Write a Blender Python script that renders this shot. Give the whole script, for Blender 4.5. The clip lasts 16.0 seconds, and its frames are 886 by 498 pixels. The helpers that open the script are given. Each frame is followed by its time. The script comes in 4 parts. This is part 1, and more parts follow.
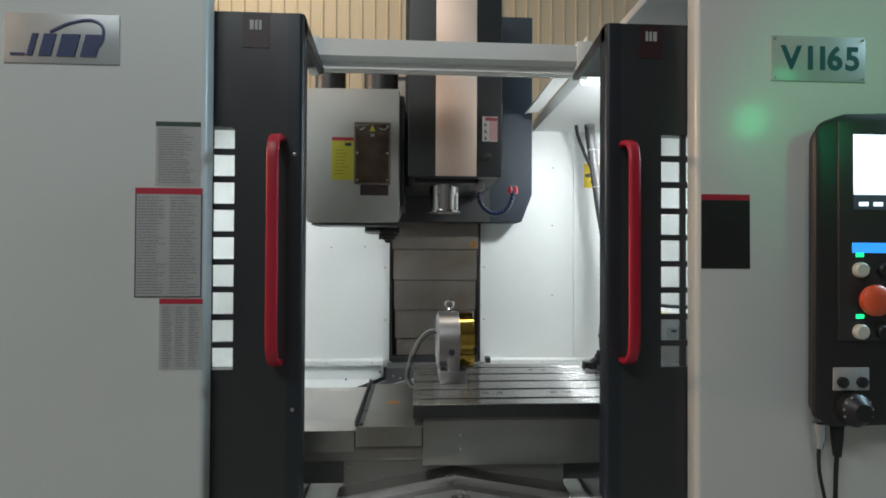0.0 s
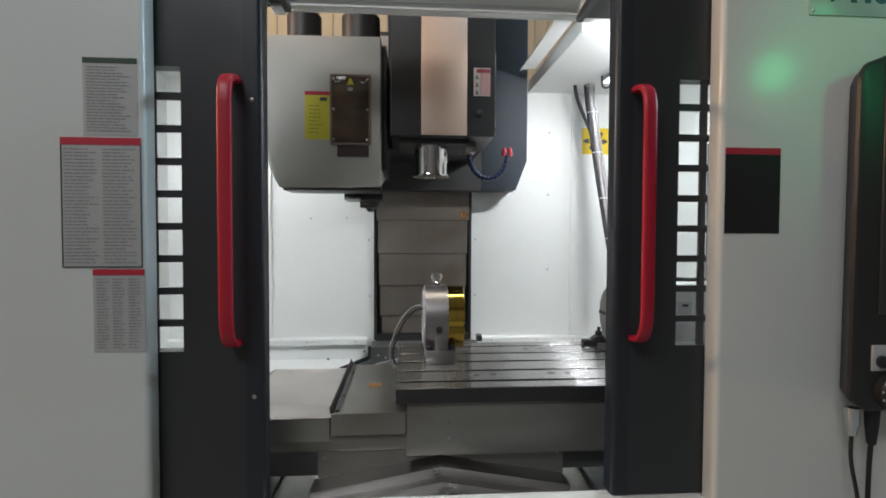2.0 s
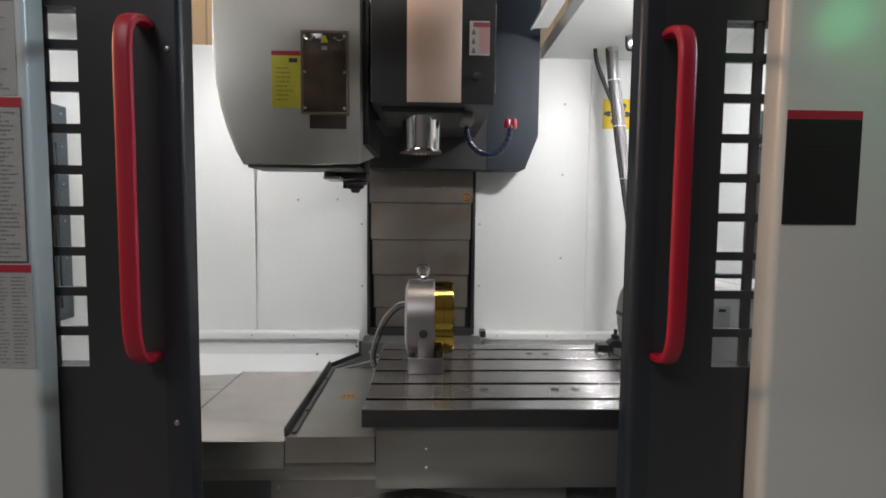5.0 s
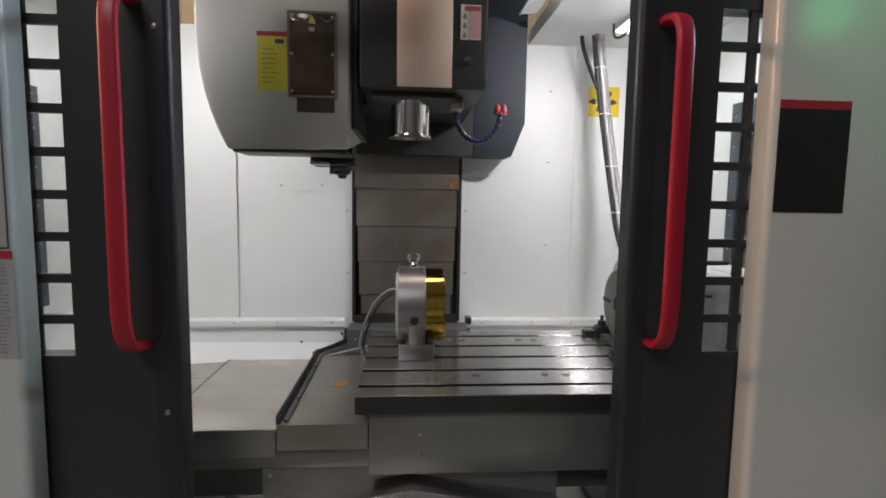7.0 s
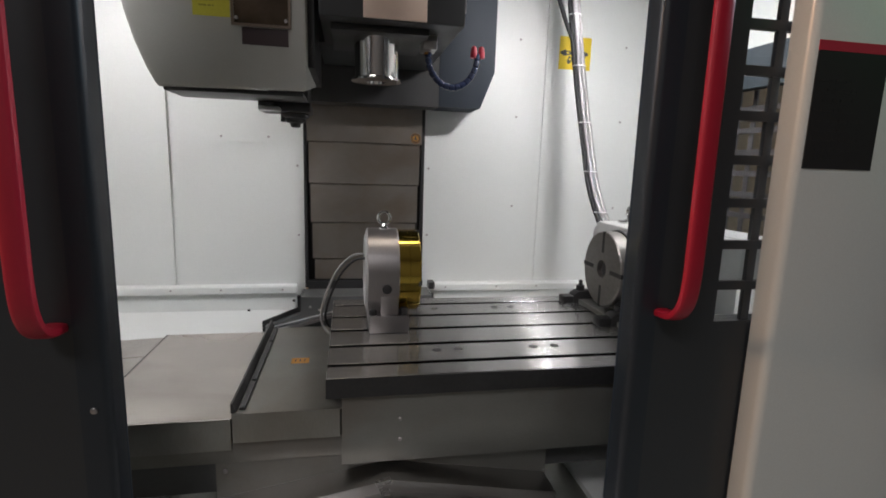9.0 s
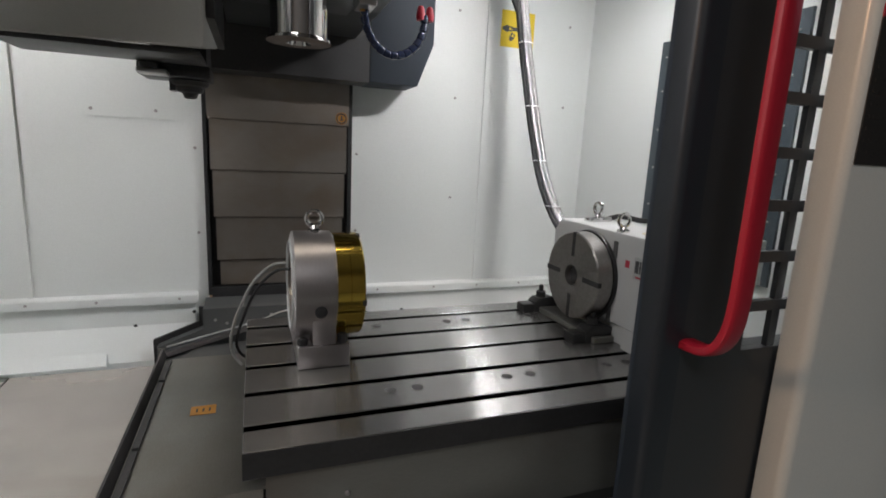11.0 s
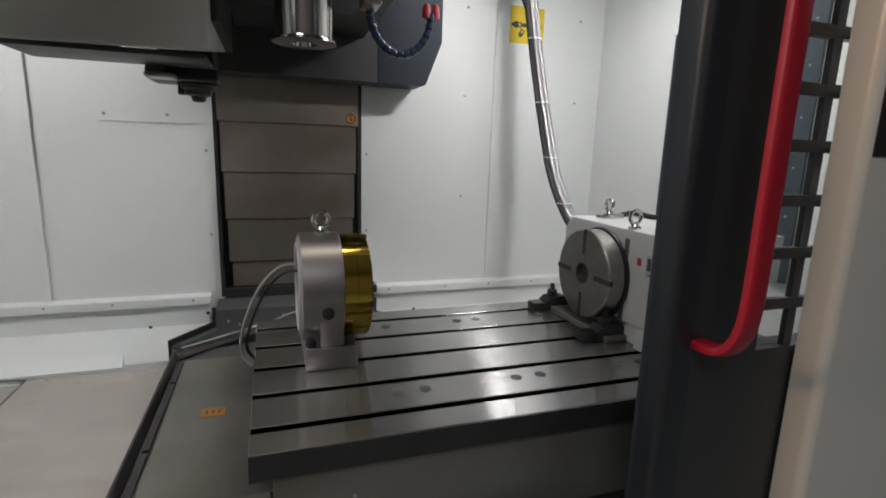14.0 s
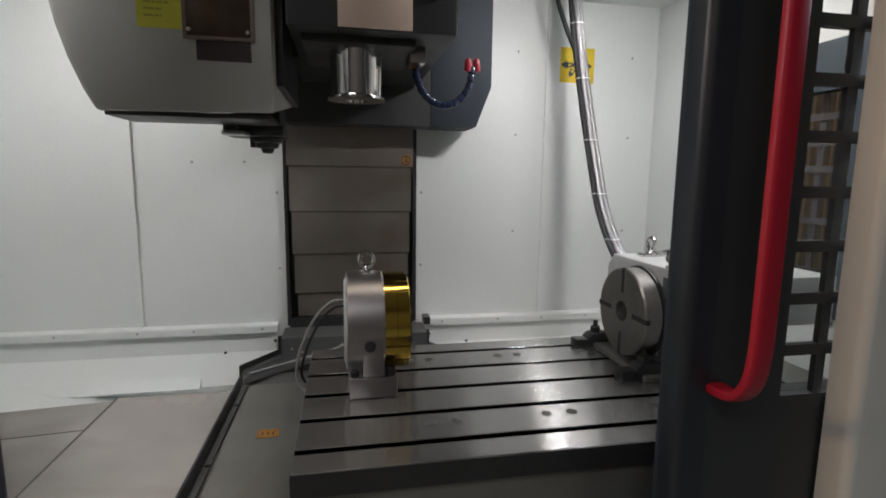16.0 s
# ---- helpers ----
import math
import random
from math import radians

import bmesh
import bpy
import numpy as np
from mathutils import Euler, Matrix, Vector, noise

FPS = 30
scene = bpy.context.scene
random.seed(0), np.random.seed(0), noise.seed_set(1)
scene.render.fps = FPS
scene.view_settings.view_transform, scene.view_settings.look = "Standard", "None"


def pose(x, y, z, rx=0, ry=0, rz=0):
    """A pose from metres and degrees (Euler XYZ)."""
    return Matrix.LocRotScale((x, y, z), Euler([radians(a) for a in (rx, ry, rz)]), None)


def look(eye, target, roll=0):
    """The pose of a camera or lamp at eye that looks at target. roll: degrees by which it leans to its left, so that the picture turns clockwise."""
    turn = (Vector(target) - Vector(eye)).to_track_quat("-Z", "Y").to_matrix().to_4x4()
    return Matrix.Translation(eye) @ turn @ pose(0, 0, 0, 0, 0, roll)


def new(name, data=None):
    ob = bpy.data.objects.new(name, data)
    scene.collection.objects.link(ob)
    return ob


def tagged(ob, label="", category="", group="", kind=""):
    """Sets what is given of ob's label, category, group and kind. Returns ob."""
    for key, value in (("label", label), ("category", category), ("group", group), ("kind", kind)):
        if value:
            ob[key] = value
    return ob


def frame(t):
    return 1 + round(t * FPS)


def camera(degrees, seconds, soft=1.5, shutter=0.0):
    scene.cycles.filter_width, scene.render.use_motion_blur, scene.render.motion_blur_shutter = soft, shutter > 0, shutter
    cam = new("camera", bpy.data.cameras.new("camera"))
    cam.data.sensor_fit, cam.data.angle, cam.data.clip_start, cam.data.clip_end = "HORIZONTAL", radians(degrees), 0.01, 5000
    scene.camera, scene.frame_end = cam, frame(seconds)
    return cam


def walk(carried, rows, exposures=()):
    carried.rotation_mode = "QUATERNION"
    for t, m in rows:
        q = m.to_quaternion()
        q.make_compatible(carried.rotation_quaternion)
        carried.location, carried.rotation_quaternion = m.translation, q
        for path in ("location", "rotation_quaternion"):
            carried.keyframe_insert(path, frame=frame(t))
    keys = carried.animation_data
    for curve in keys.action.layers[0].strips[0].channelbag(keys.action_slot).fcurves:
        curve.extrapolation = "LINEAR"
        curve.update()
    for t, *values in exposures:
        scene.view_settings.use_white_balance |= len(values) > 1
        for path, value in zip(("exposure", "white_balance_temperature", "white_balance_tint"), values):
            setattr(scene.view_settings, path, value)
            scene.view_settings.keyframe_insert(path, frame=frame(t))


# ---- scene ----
cam = camera(82.6, 16.0, soft=1.8)
PATH = [
    (0, (0.026, 0.091, 1.468), (0.135, 2.088, 1.491), 0.3),
    (0.5, (0.002, 0.115, 1.463), (0.138, 2.11, 1.469), 0.1),
    (1, (-0.007, 0.162, 1.446), (0.151, 2.155, 1.437), 0.0),
    (1.5, (0.015, 0.227, 1.434), (0.175, 2.221, 1.4), 0.1),
    (2, (0.055, 0.302, 1.428), (0.199, 2.295, 1.365), 0.2),
    (2.5, (0.089, 0.382, 1.434), (0.209, 2.376, 1.347), 0.4),
    (3, (0.144, 0.463, 1.445), (0.231, 2.458, 1.341), 0.5),
    (3.5, (0.186, 0.532, 1.447), (0.245, 2.527, 1.325), 0.6),
    (4, (0.194, 0.591, 1.442), (0.246, 2.586, 1.31), 0.6),
    (6.5, (0.157, 0.593, 1.447), (0.273, 2.584, 1.292), 0.7),
    (7, (0.146, 0.601, 1.441), (0.293, 2.586, 1.254), 0.9),
    (7.5, (0.125, 0.631, 1.429), (0.309, 2.61, 1.203), 1.3),
    (8, (0.104, 0.68, 1.418), (0.347, 2.648, 1.159), 1.7),
    (8.5, (0.081, 0.735, 1.414), (0.397, 2.687, 1.116), 1.8),
    (9, (0.07, 0.782, 1.418), (0.44, 2.719, 1.084), 1.8),
    (11.5, (0.03, 1.145, 1.417), (0.809, 2.947, 1.031), 2.9),
    (12, (-0.003, 1.171, 1.419), (0.831, 2.945, 1.022), 2.6),
    (12.5, (-0.001, 1.169, 1.418), (0.833, 2.942, 1.017), 2.3),
    (13, (0.015, 1.142, 1.42), (0.807, 2.933, 1.015), 2.0),
    (13.5, (0.034, 1.116, 1.42), (0.763, 2.935, 1.019), 2.0),
    (14, (0.068, 1.091, 1.419), (0.708, 2.947, 1.034), 1.9),
    (14.5, (0.097, 1.055, 1.433), (0.644, 2.945, 1.074), 1.5),
    (15, (0.113, 1.027, 1.447), (0.584, 2.943, 1.121), 1.1),
    (15.5, (0.123, 1.008, 1.454), (0.536, 2.943, 1.161), 0.9),
    (16, (0.123, 1.003, 1.458), (0.501, 2.947, 1.179), 0.7),
]
walk(cam, [(t, look(eye, target, roll)) for t, eye, target, roll in PATH],
     exposures=[(0.0, 0.0, 6050, 4), (1.0, 0.0, 6100, 7), (2.0, 0.06, 6200, 9), (3.5, -0.06, 6350, 13), (7.0, -0.20, 6500, 14), (9.0, -0.28, 6450, 14), (11.5, -0.46, 6450, 12), (14.0, -0.55, 6450, 12), (16.0, -0.66, 6450, 12)])

# ---- light ----
world = bpy.data.worlds.new("hall_air")
scene.world = world
world.use_nodes = True
world.node_tree.nodes["Background"].inputs[0].default_value = (0.9, 0.95, 1.0, 1)
world.node_tree.nodes["Background"].inputs[1].default_value = 0.13


def area_lamp(name, eye, target, w, h, watts, colour):
    data = bpy.data.lights.new(name, "AREA")
    data.shape, data.size, data.size_y, data.energy, data.color = "RECTANGLE", w, h, watts, colour
    ob = new(name, data)
    ob.matrix_world = look(eye, target)
    return ob


# work lamps inside the enclosure, under the roof at both sides and at the back
area_lamp("work_light_left", (-1.12, 2.36, 2.17), (-0.1, 2.86, 0.95), 0.40, 0.06, 12.6, (1.0, 0.985, 0.965))
area_lamp("work_light_right", (1.10, 2.22, 2.17), (0.6, 3.0, 1.0), 0.22, 0.06, 12.8, (1.0, 0.985, 0.965))
area_lamp("work_light_back", (1.16, 2.88, 2.228), (0.90, 2.30, 1.0), 0.04, 0.16, 5, (1.0, 0.985, 0.965))
# hall lamps high over the aisle
area_lamp("hall_light_over", (0.35, 2.05, 5.7), (0.3, 2.1, 0.0), 1.4, 0.30, 24, (1.0, 0.88, 0.70))
area_lamp("hall_light_aisle", (-2.1, -2.5, 5.6), (-0.5, -0.5, 0.0), 3.0, 1.0, 140, (1.0, 0.98, 0.96))
area_lamp("hall_light_west", (-5.2, 1.40, 3.4), (0.9, 1.6, 1.4), 0.3, 0.9, 140, (1.0, 0.60, 0.34))
area_lamp("hall_light_east", (5.2, 1.40, 3.6), (-0.6, 1.6, 1.4), 0.3, 0.9, 115, (0.62, 0.86, 1.0))
area_lamp("hall_light_back", (-2.0, 4.6, 5.6), (-1.0, 5.8, 3.4), 2.5, 0.6, 60, (1.0, 0.86, 0.66))
data = bpy.data.lights.new("signal_glow", "SPOT")
data.spot_size, data.spot_blend = radians(94), 0.5
data.energy, data.color, data.shadow_soft_size = 2.2, (0.04, 1.0, 0.34), 0.07
new("signal_glow", data).matrix_world = look((1.37, 1.02, 2.04), (1.42, 1.60, 1.93))


# ---- materials ----
def mat(name, colour, rough=0.5, metal=0.0, vary=0.08, grain=0.03, scale=3.0, fine=120.0, bump=0.05,
        stretch=(1, 1, 1), coat=0.0, rvar=0.1, stain=None, amount=0.5, streak=(1, 0.6, 1.3)):
    """A painted, plastic or metal surface with broad stains and a fine grain."""
    m = bpy.data.materials.new(name)
    m.use_nodes = True
    nt = m.node_tree
    N, L = nt.nodes, nt.links
    b = N["Principled BSDF"]
    co = N.new("ShaderNodeTexCoord")
    mp = N.new("ShaderNodeMapping")
    mp.inputs["Scale"].default_value = stretch
    L.new(co.outputs["Object"], mp.inputs["Vector"])
    big = N.new("ShaderNodeTexNoise")
    big.inputs["Scale"].default_value, big.inputs["Detail"].default_value = scale, 5
    tiny = N.new("ShaderNodeTexNoise")
    tiny.inputs["Scale"].default_value, tiny.inputs["Detail"].default_value = fine, 3
    L.new(co.outputs["Object"], big.inputs["Vector"])
    L.new(mp.outputs["Vector"], tiny.inputs["Vector"])
    a = N.new("ShaderNodeMapRange")
    a.inputs[1].default_value, a.inputs[2].default_value = 0.2, 0.8
    a.inputs[3].default_value, a.inputs[4].default_value = 1 - vary, 1 + vary
    c = N.new("ShaderNodeMapRange")
    c.inputs[1].default_value, c.inputs[2].default_value = 0.3, 0.7
    c.inputs[3].default_value, c.inputs[4].default_value = 1 - grain, 1 + grain
    L.new(big.outputs["Fac"], a.inputs[0])
    L.new(tiny.outputs["Fac"], c.inputs[0])
    mu = N.new("ShaderNodeMath")
    mu.operation = "MULTIPLY"
    L.new(a.outputs[0], mu.inputs[0])
    L.new(c.outputs[0], mu.inputs[1])
    v = N.new("ShaderNodeVectorMath")
    v.operation = "SCALE"
    v.inputs[0].default_value = colour
    L.new(mu.outputs[0], v.inputs["Scale"])
    if stain:
        blot = N.new("ShaderNodeTexNoise")
        blot.inputs["Scale"].default_value, blot.inputs["Detail"].default_value, blot.inputs["Distortion"].default_value = 4.0, 3, 0.2
        ms = N.new("ShaderNodeMapping")
        ms.inputs["Scale"].default_value = streak
        L.new(co.outputs["Object"], ms.inputs["Vector"])
        L.new(ms.outputs[0], blot.inputs["Vector"])
        e = N.new("ShaderNodeMapRange")
        e.inputs[1].default_value, e.inputs[2].default_value, e.inputs[4].default_value = 0.46, 0.74, amount
        L.new(blot.outputs["Fac"], e.inputs[0])
        mx = N.new("ShaderNodeMix")
        mx.data_type = "RGBA"
        mx.inputs[7].default_value = (*stain, 1)
        L.new(e.outputs[0], mx.inputs[0])
        L.new(v.outputs[0], mx.inputs[6])
        L.new(mx.outputs[2], b.inputs["Base Color"])
    else:
        L.new(v.outputs[0], b.inputs["Base Color"])
    r = N.new("ShaderNodeMapRange")
    r.inputs[1].default_value, r.inputs[2].default_value = 0.1, 0.9
    r.inputs[3].default_value, r.inputs[4].default_value = max(rough - rvar, 0.03), min(rough + rvar, 1)
    L.new(big.outputs["Fac"], r.inputs[0])
    L.new(r.outputs[0], b.inputs["Roughness"])
    b.inputs["Metallic"].default_value = metal
    b.inputs["Coat Weight"].default_value = coat
    b.inputs["Coat Roughness"].default_value = 0.16
    if bump:
        bp = N.new("ShaderNodeBump")
        bp.inputs["Strength"].default_value, bp.inputs["Distance"].default_value = bump, 0.002
        L.new(tiny.outputs["Fac"], bp.inputs["Height"])
        L.new(bp.outputs[0], b.inputs["Normal"])
    return m


def brushed(m, along, amount=0.85):
    """Stretch the gloss of a ground surface along one direction."""
    nt = m.node_tree
    b = nt.nodes["Principled BSDF"]
    v = nt.nodes.new("ShaderNodeCombineXYZ")
    for k in range(3):
        v.inputs[k].default_value = along[k]
    nt.links.new(v.outputs[0], b.inputs["Tangent"])
    b.inputs["Anisotropic"].default_value = amount


def glow(name, colour, strength):
    m = bpy.data.materials.new(name)
    m.use_nodes = True
    b = m.node_tree.nodes["Principled BSDF"]
    b.inputs["Base Color"].default_value = (*colour, 1)
    b.inputs["Emission Color"].default_value = (*colour, 1)
    b.inputs["Emission Strength"].default_value = strength
    return m


def glass(name, tint, rough=0.02):
    m = bpy.data.materials.new(name)
    m.use_nodes = True
    nt = m.node_tree
    b = nt.nodes["Principled BSDF"]
    b.inputs["Base Color"].default_value = (*tint, 1)
    b.inputs["Roughness"].default_value = rough
    b.inputs["Transmission Weight"].default_value = 1.0
    b.inputs["IOR"].default_value = 1.1
    return m


PANEL = mat("white_panel_paint", (0.62, 0.64, 0.62), 0.38, vary=0.04, scale=1.2, fine=400, bump=0.06, coat=0.4)
INNER = mat("white_inner_paint", (0.74, 0.76, 0.75), 0.42, vary=0.04, scale=1.5, fine=300, bump=0.05)
DARK = mat("black_door_paint", (0.029, 0.031, 0.034), 0.36, vary=0.10, fine=500, bump=0.10)
BLUE = mat("slate_blue_paint", (0.025, 0.034, 0.047), 0.66, vary=0.08, fine=400, bump=0.08)
# the bluish sheen of the black door edge is put into this colour
POSTP = mat("black_post_paint_blue_sheen", (0.017, 0.022, 0.029), 0.40, vary=0.10, fine=400, bump=0.08)
HEADP = mat("charcoal_head_paint", (0.024, 0.025, 0.026), 0.42, vary=0.10, fine=400, bump=0.08)
RED = mat("red_anodised", (0.36, 0.008, 0.026), 0.44, vary=0.06, fine=300, bump=0.04)
STEEL = mat("brushed_steel", (0.50, 0.49, 0.48), 0.30, 1.0, vary=0.10, grain=0.06, scale=4, fine=90, stretch=(1, 14, 14), bump=0.03)
STEELV = mat("brushed_steel_strip", (0.72, 0.56, 0.46), 0.46, 0.5, vary=0.12, grain=0.05, scale=3, fine=60, stretch=(14, 14, 1), bump=0.03)
GROUND = mat("ground_table_iron", (0.305, 0.30, 0.295), 0.24, 0.85, vary=0.20, grain=0.10, scale=5, fine=70, stretch=(2, 30, 4), bump=0.0, rvar=0.02)
SHEET = mat("dull_sheet_metal", (0.30, 0.30, 0.285), 0.42, 1.0, vary=0.28, grain=0.06, scale=5.0, fine=80, stretch=(10, 1.5, 1), bump=0.05, rvar=0.14, stain=(0.20, 0.16, 0.12), amount=0.4)
# broad tone variation paints soft glints; the brown streaks are oil stains
PAN = mat("oil_streaked_glint_sheet", (0.50, 0.46, 0.43), 0.24, 1.0, vary=0.40, grain=0.06, scale=2.2, fine=80, stretch=(1.5, 10, 1), bump=0.05, rvar=0.12, stain=(0.15, 0.105, 0.075), amount=0.8, streak=(0.35, 0.9, 1))
PLATE = mat("way_cover_steel", (0.30, 0.27, 0.245), 0.36, 0.8, vary=0.18, grain=0.05, scale=4, fine=60, stretch=(1, 3, 20), bump=0.04, stain=(0.22, 0.16, 0.11), amount=0.6)
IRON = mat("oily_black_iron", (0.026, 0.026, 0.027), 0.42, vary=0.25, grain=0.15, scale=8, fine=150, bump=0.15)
SADDLE = mat("stained_saddle_steel", (0.22, 0.22, 0.205), 0.45, 0.6, vary=0.14, grain=0.05, scale=3, fine=80, stretch=(1.5, 8, 10), stain=(0.16, 0.12, 0.09), amount=0.5)
FACEP = mat("ground_faceplate_steel", (0.33, 0.315, 0.30), 0.34, 1.0, vary=0.14, grain=0.08, scale=9, fine=110, bump=0.03, rvar=0.06)
GUARD = mat("dark_grey_guard", (0.115, 0.118, 0.118), 0.42, 0.4, vary=0.14, fine=120)
CHROME = mat("polished_chrome", (0.64, 0.63, 0.62), 0.10, 1.0, vary=0.03, grain=0.02, bump=0.0, rvar=0.04)
BRASS = mat("titanium_gold_plating", (0.66, 0.47, 0.09), 0.11, 1.0, vary=0.06, grain=0.05, scale=9, fine=120, stretch=(30, 1, 1), bump=0.01, rvar=0.03)
MAGAZ = mat("warm_grey_magazine", (0.46, 0.46, 0.43), 0.40, vary=0.04, fine=350, bump=0.05)
CASTG = mat("grey_cast_paint", (0.50, 0.51, 0.51), 0.38, vary=0.05, fine=250, bump=0.08)
SILV = mat("machined_aluminium", (0.42, 0.40, 0.40), 0.36, 1.0, vary=0.08, grain=0.06, fine=90, stretch=(14, 1, 1), bump=0.03)
LINKP = mat("navy_hose_plastic", (0.014, 0.022, 0.055), 0.22, fine=300, bump=0.0)
BLACKP = mat("black_plastic", (0.016, 0.016, 0.017), 0.45, fine=300)
# rubber of cables and hoses; also paints the shade in the table slots
RUBBER_SHADE = mat("black_rubber_and_slot_shade", (0.012, 0.012, 0.013), 0.65, fine=300)
YELLOW = mat("yellow_label", (0.72, 0.52, 0.015), 0.5, vary=0.04)
YELLG = mat("acid_yellow_label", (0.58, 0.54, 0.05), 0.5, vary=0.10)
ORANGE = mat("orange_label", (0.42, 0.19, 0.03), 0.55, vary=0.3, scale=30)
PAPERW = mat("white_label", (0.72, 0.72, 0.72), 0.55)
PAPERG = mat("grey_placard", (0.40, 0.41, 0.41), 0.45)
INK = mat("dark_ink", (0.05, 0.05, 0.055), 0.6)
INKG = mat("grey_ink", (0.23, 0.235, 0.24), 0.6)
REDINK = mat("red_ink", (0.40, 0.02, 0.045), 0.5)
NAVY = mat("navy_lettering", (0.035, 0.055, 0.14), 0.4)
TEAL = mat("dark_teal_lettering", (0.02, 0.09, 0.10), 0.4)
SIGNP = mat("silver_sign_plate", (0.40, 0.42, 0.42), 0.36, 0.1, vary=0.06, scale=14)
AMBER = mat("smoked_amber_window", (0.062, 0.042, 0.027), 0.12, vary=0.5, scale=12, bump=0.02)
BEIGE = mat("beige_corrugated_sheet", (0.50, 0.41, 0.29), 0.5, vary=0.08, scale=0.8, fine=80)
CONCR = mat("grey_workshop_floor", (0.25, 0.26, 0.245), 0.45, vary=0.15, scale=0.8, fine=60)
CEIL = mat("hall_ceiling_grey", (0.22, 0.22, 0.22), 0.7, vary=0.1, scale=0.5)
CLEAR = glass("clear_pane", (0.96, 0.98, 0.98))
SMOKE = glass("smoked_side_glass", (0.50, 0.50, 0.52), 0.04)
FRAMEP = mat("blue_grey_frame_paint", (0.050, 0.066, 0.080), 0.42, vary=0.08, fine=300)
# paler than the dark grid itself, to put the pane's haze into its colour
GRIDP = mat("hazed_grid_paint", (0.19, 0.18, 0.175), 0.5, vary=0.15, fine=200)
HOSE = mat("braided_steel_hose", (0.34, 0.33, 0.33), 0.35, 1.0, vary=0.15, grain=0.3, fine=500, bump=0.5)
CLEARH = mat("milky_clear_tube", (0.30, 0.30, 0.29), 0.25, vary=0.1)
LAMP = glow("lamp_diffuser", (0.95, 0.98, 1.0), 12.0)
SCREEN = glow("screen_white", (0.80, 0.86, 1.0), 1.3)
SCREENB = glow("screen_blue", (0.05, 0.30, 0.85), 1.0)
GREENL = glow("green_led", (0.05, 0.9, 0.25), 1.5)
BUTTON = mat("white_button", (0.62, 0.62, 0.55), 0.35)
ESTOP = mat("orange_red_button", (0.62, 0.10, 0.04), 0.35)


brushed(GROUND, (0, 1, 0), 1.0)
brushed(STEELV, (1, 0, 0), 0.7)


# ---- building helpers ----
def box(bm, x0, x1, y0, y1, z0, z1, bevel=0.0, seg=2):
    r = bmesh.ops.create_cube(bm, size=1.0)
    vs = r["verts"]
    for v in vs:
        v.co = Vector((x0 + (v.co.x + 0.5) * (x1 - x0), y0 + (v.co.y + 0.5) * (y1 - y0), z0 + (v.co.z + 0.5) * (z1 - z0)))
    if bevel:
        es = list({e for v in vs for e in v.link_edges})
        bmesh.ops.bevel(bm, geom=es, offset=bevel, segments=seg, affect="EDGES", profile=0.5)
    return bm


def bx(*a, **k):
    return box(bmesh.new(), *a, **k)


def prism(bm, pts, axis, a0, a1, bevel=0.0):
    """An outline of (u, v) points drawn out along an axis: x takes (y, z), y takes (x, z), z takes (x, y)."""
    def place(u, v, w):
        return {"x": (w, u, v), "y": (u, w, v), "z": (u, v, w)}[axis]
    lo = [bm.verts.new(place(u, v, a0)) for u, v in pts]
    hi = [bm.verts.new(place(u, v, a1)) for u, v in pts]
    fs = [bm.faces.new(lo), bm.faces.new(hi)]
    n = len(pts)
    for k in range(n):
        fs.append(bm.faces.new((lo[k], lo[(k + 1) % n], hi[(k + 1) % n], hi[k])))
    bmesh.ops.recalc_face_normals(bm, faces=fs)
    if bevel:
        es = list({e for v in lo + hi for e in v.link_edges})
        bmesh.ops.bevel(bm, geom=es, offset=bevel, segments=2, affect="EDGES", profile=0.5)
    return bm


def lathe(bm, prof, centre, axis="z", n=40, closed=True):
    """A turned form: prof is (along, radius) from end to end."""
    rings = []
    for a, r in prof:
        ring = []
        for k in range(n):
            t = 2 * math.pi * k / n
            u, v = r * math.cos(t), r * math.sin(t)
            d = {"x": (a, u, v), "y": (u, a, v), "z": (u, v, a)}[axis]
            ring.append(bm.verts.new(Vector(centre) + Vector(d)))
        rings.append(ring)
    fs = []
    for r0, r1 in zip(rings, rings[1:]):
        for k in range(n):
            fs.append(bm.faces.new((r0[k], r0[(k + 1) % n], r1[(k + 1) % n], r1[k])))
    if closed:
        fs += [bm.faces.new(rings[0]), bm.faces.new(rings[-1])]
    else:
        for k in range(n):
            fs.append(bm.faces.new((rings[-1][k], rings[-1][(k + 1) % n], rings[0][(k + 1) % n], rings[0][k])))
    bmesh.ops.recalc_face_normals(bm, faces=fs)
    return bm


def smooth_path(pts, steps=8):
    out = []
    P = [Vector(p) for p in pts]
    P = [P[0] * 2 - P[1]] + P + [P[-1] * 2 - P[-2]]
    for k in range(1, len(P) - 2):
        for s in range(steps):
            t = s / steps
            a, b, c, d = P[k - 1], P[k], P[k + 1], P[k + 2]
            out.append(0.5 * (2 * b + (c - a) * t + (2 * a - 5 * b + 4 * c - d) * t * t + (3 * b - a - 3 * c + d) * t ** 3))
    out.append(P[-2])
    return out


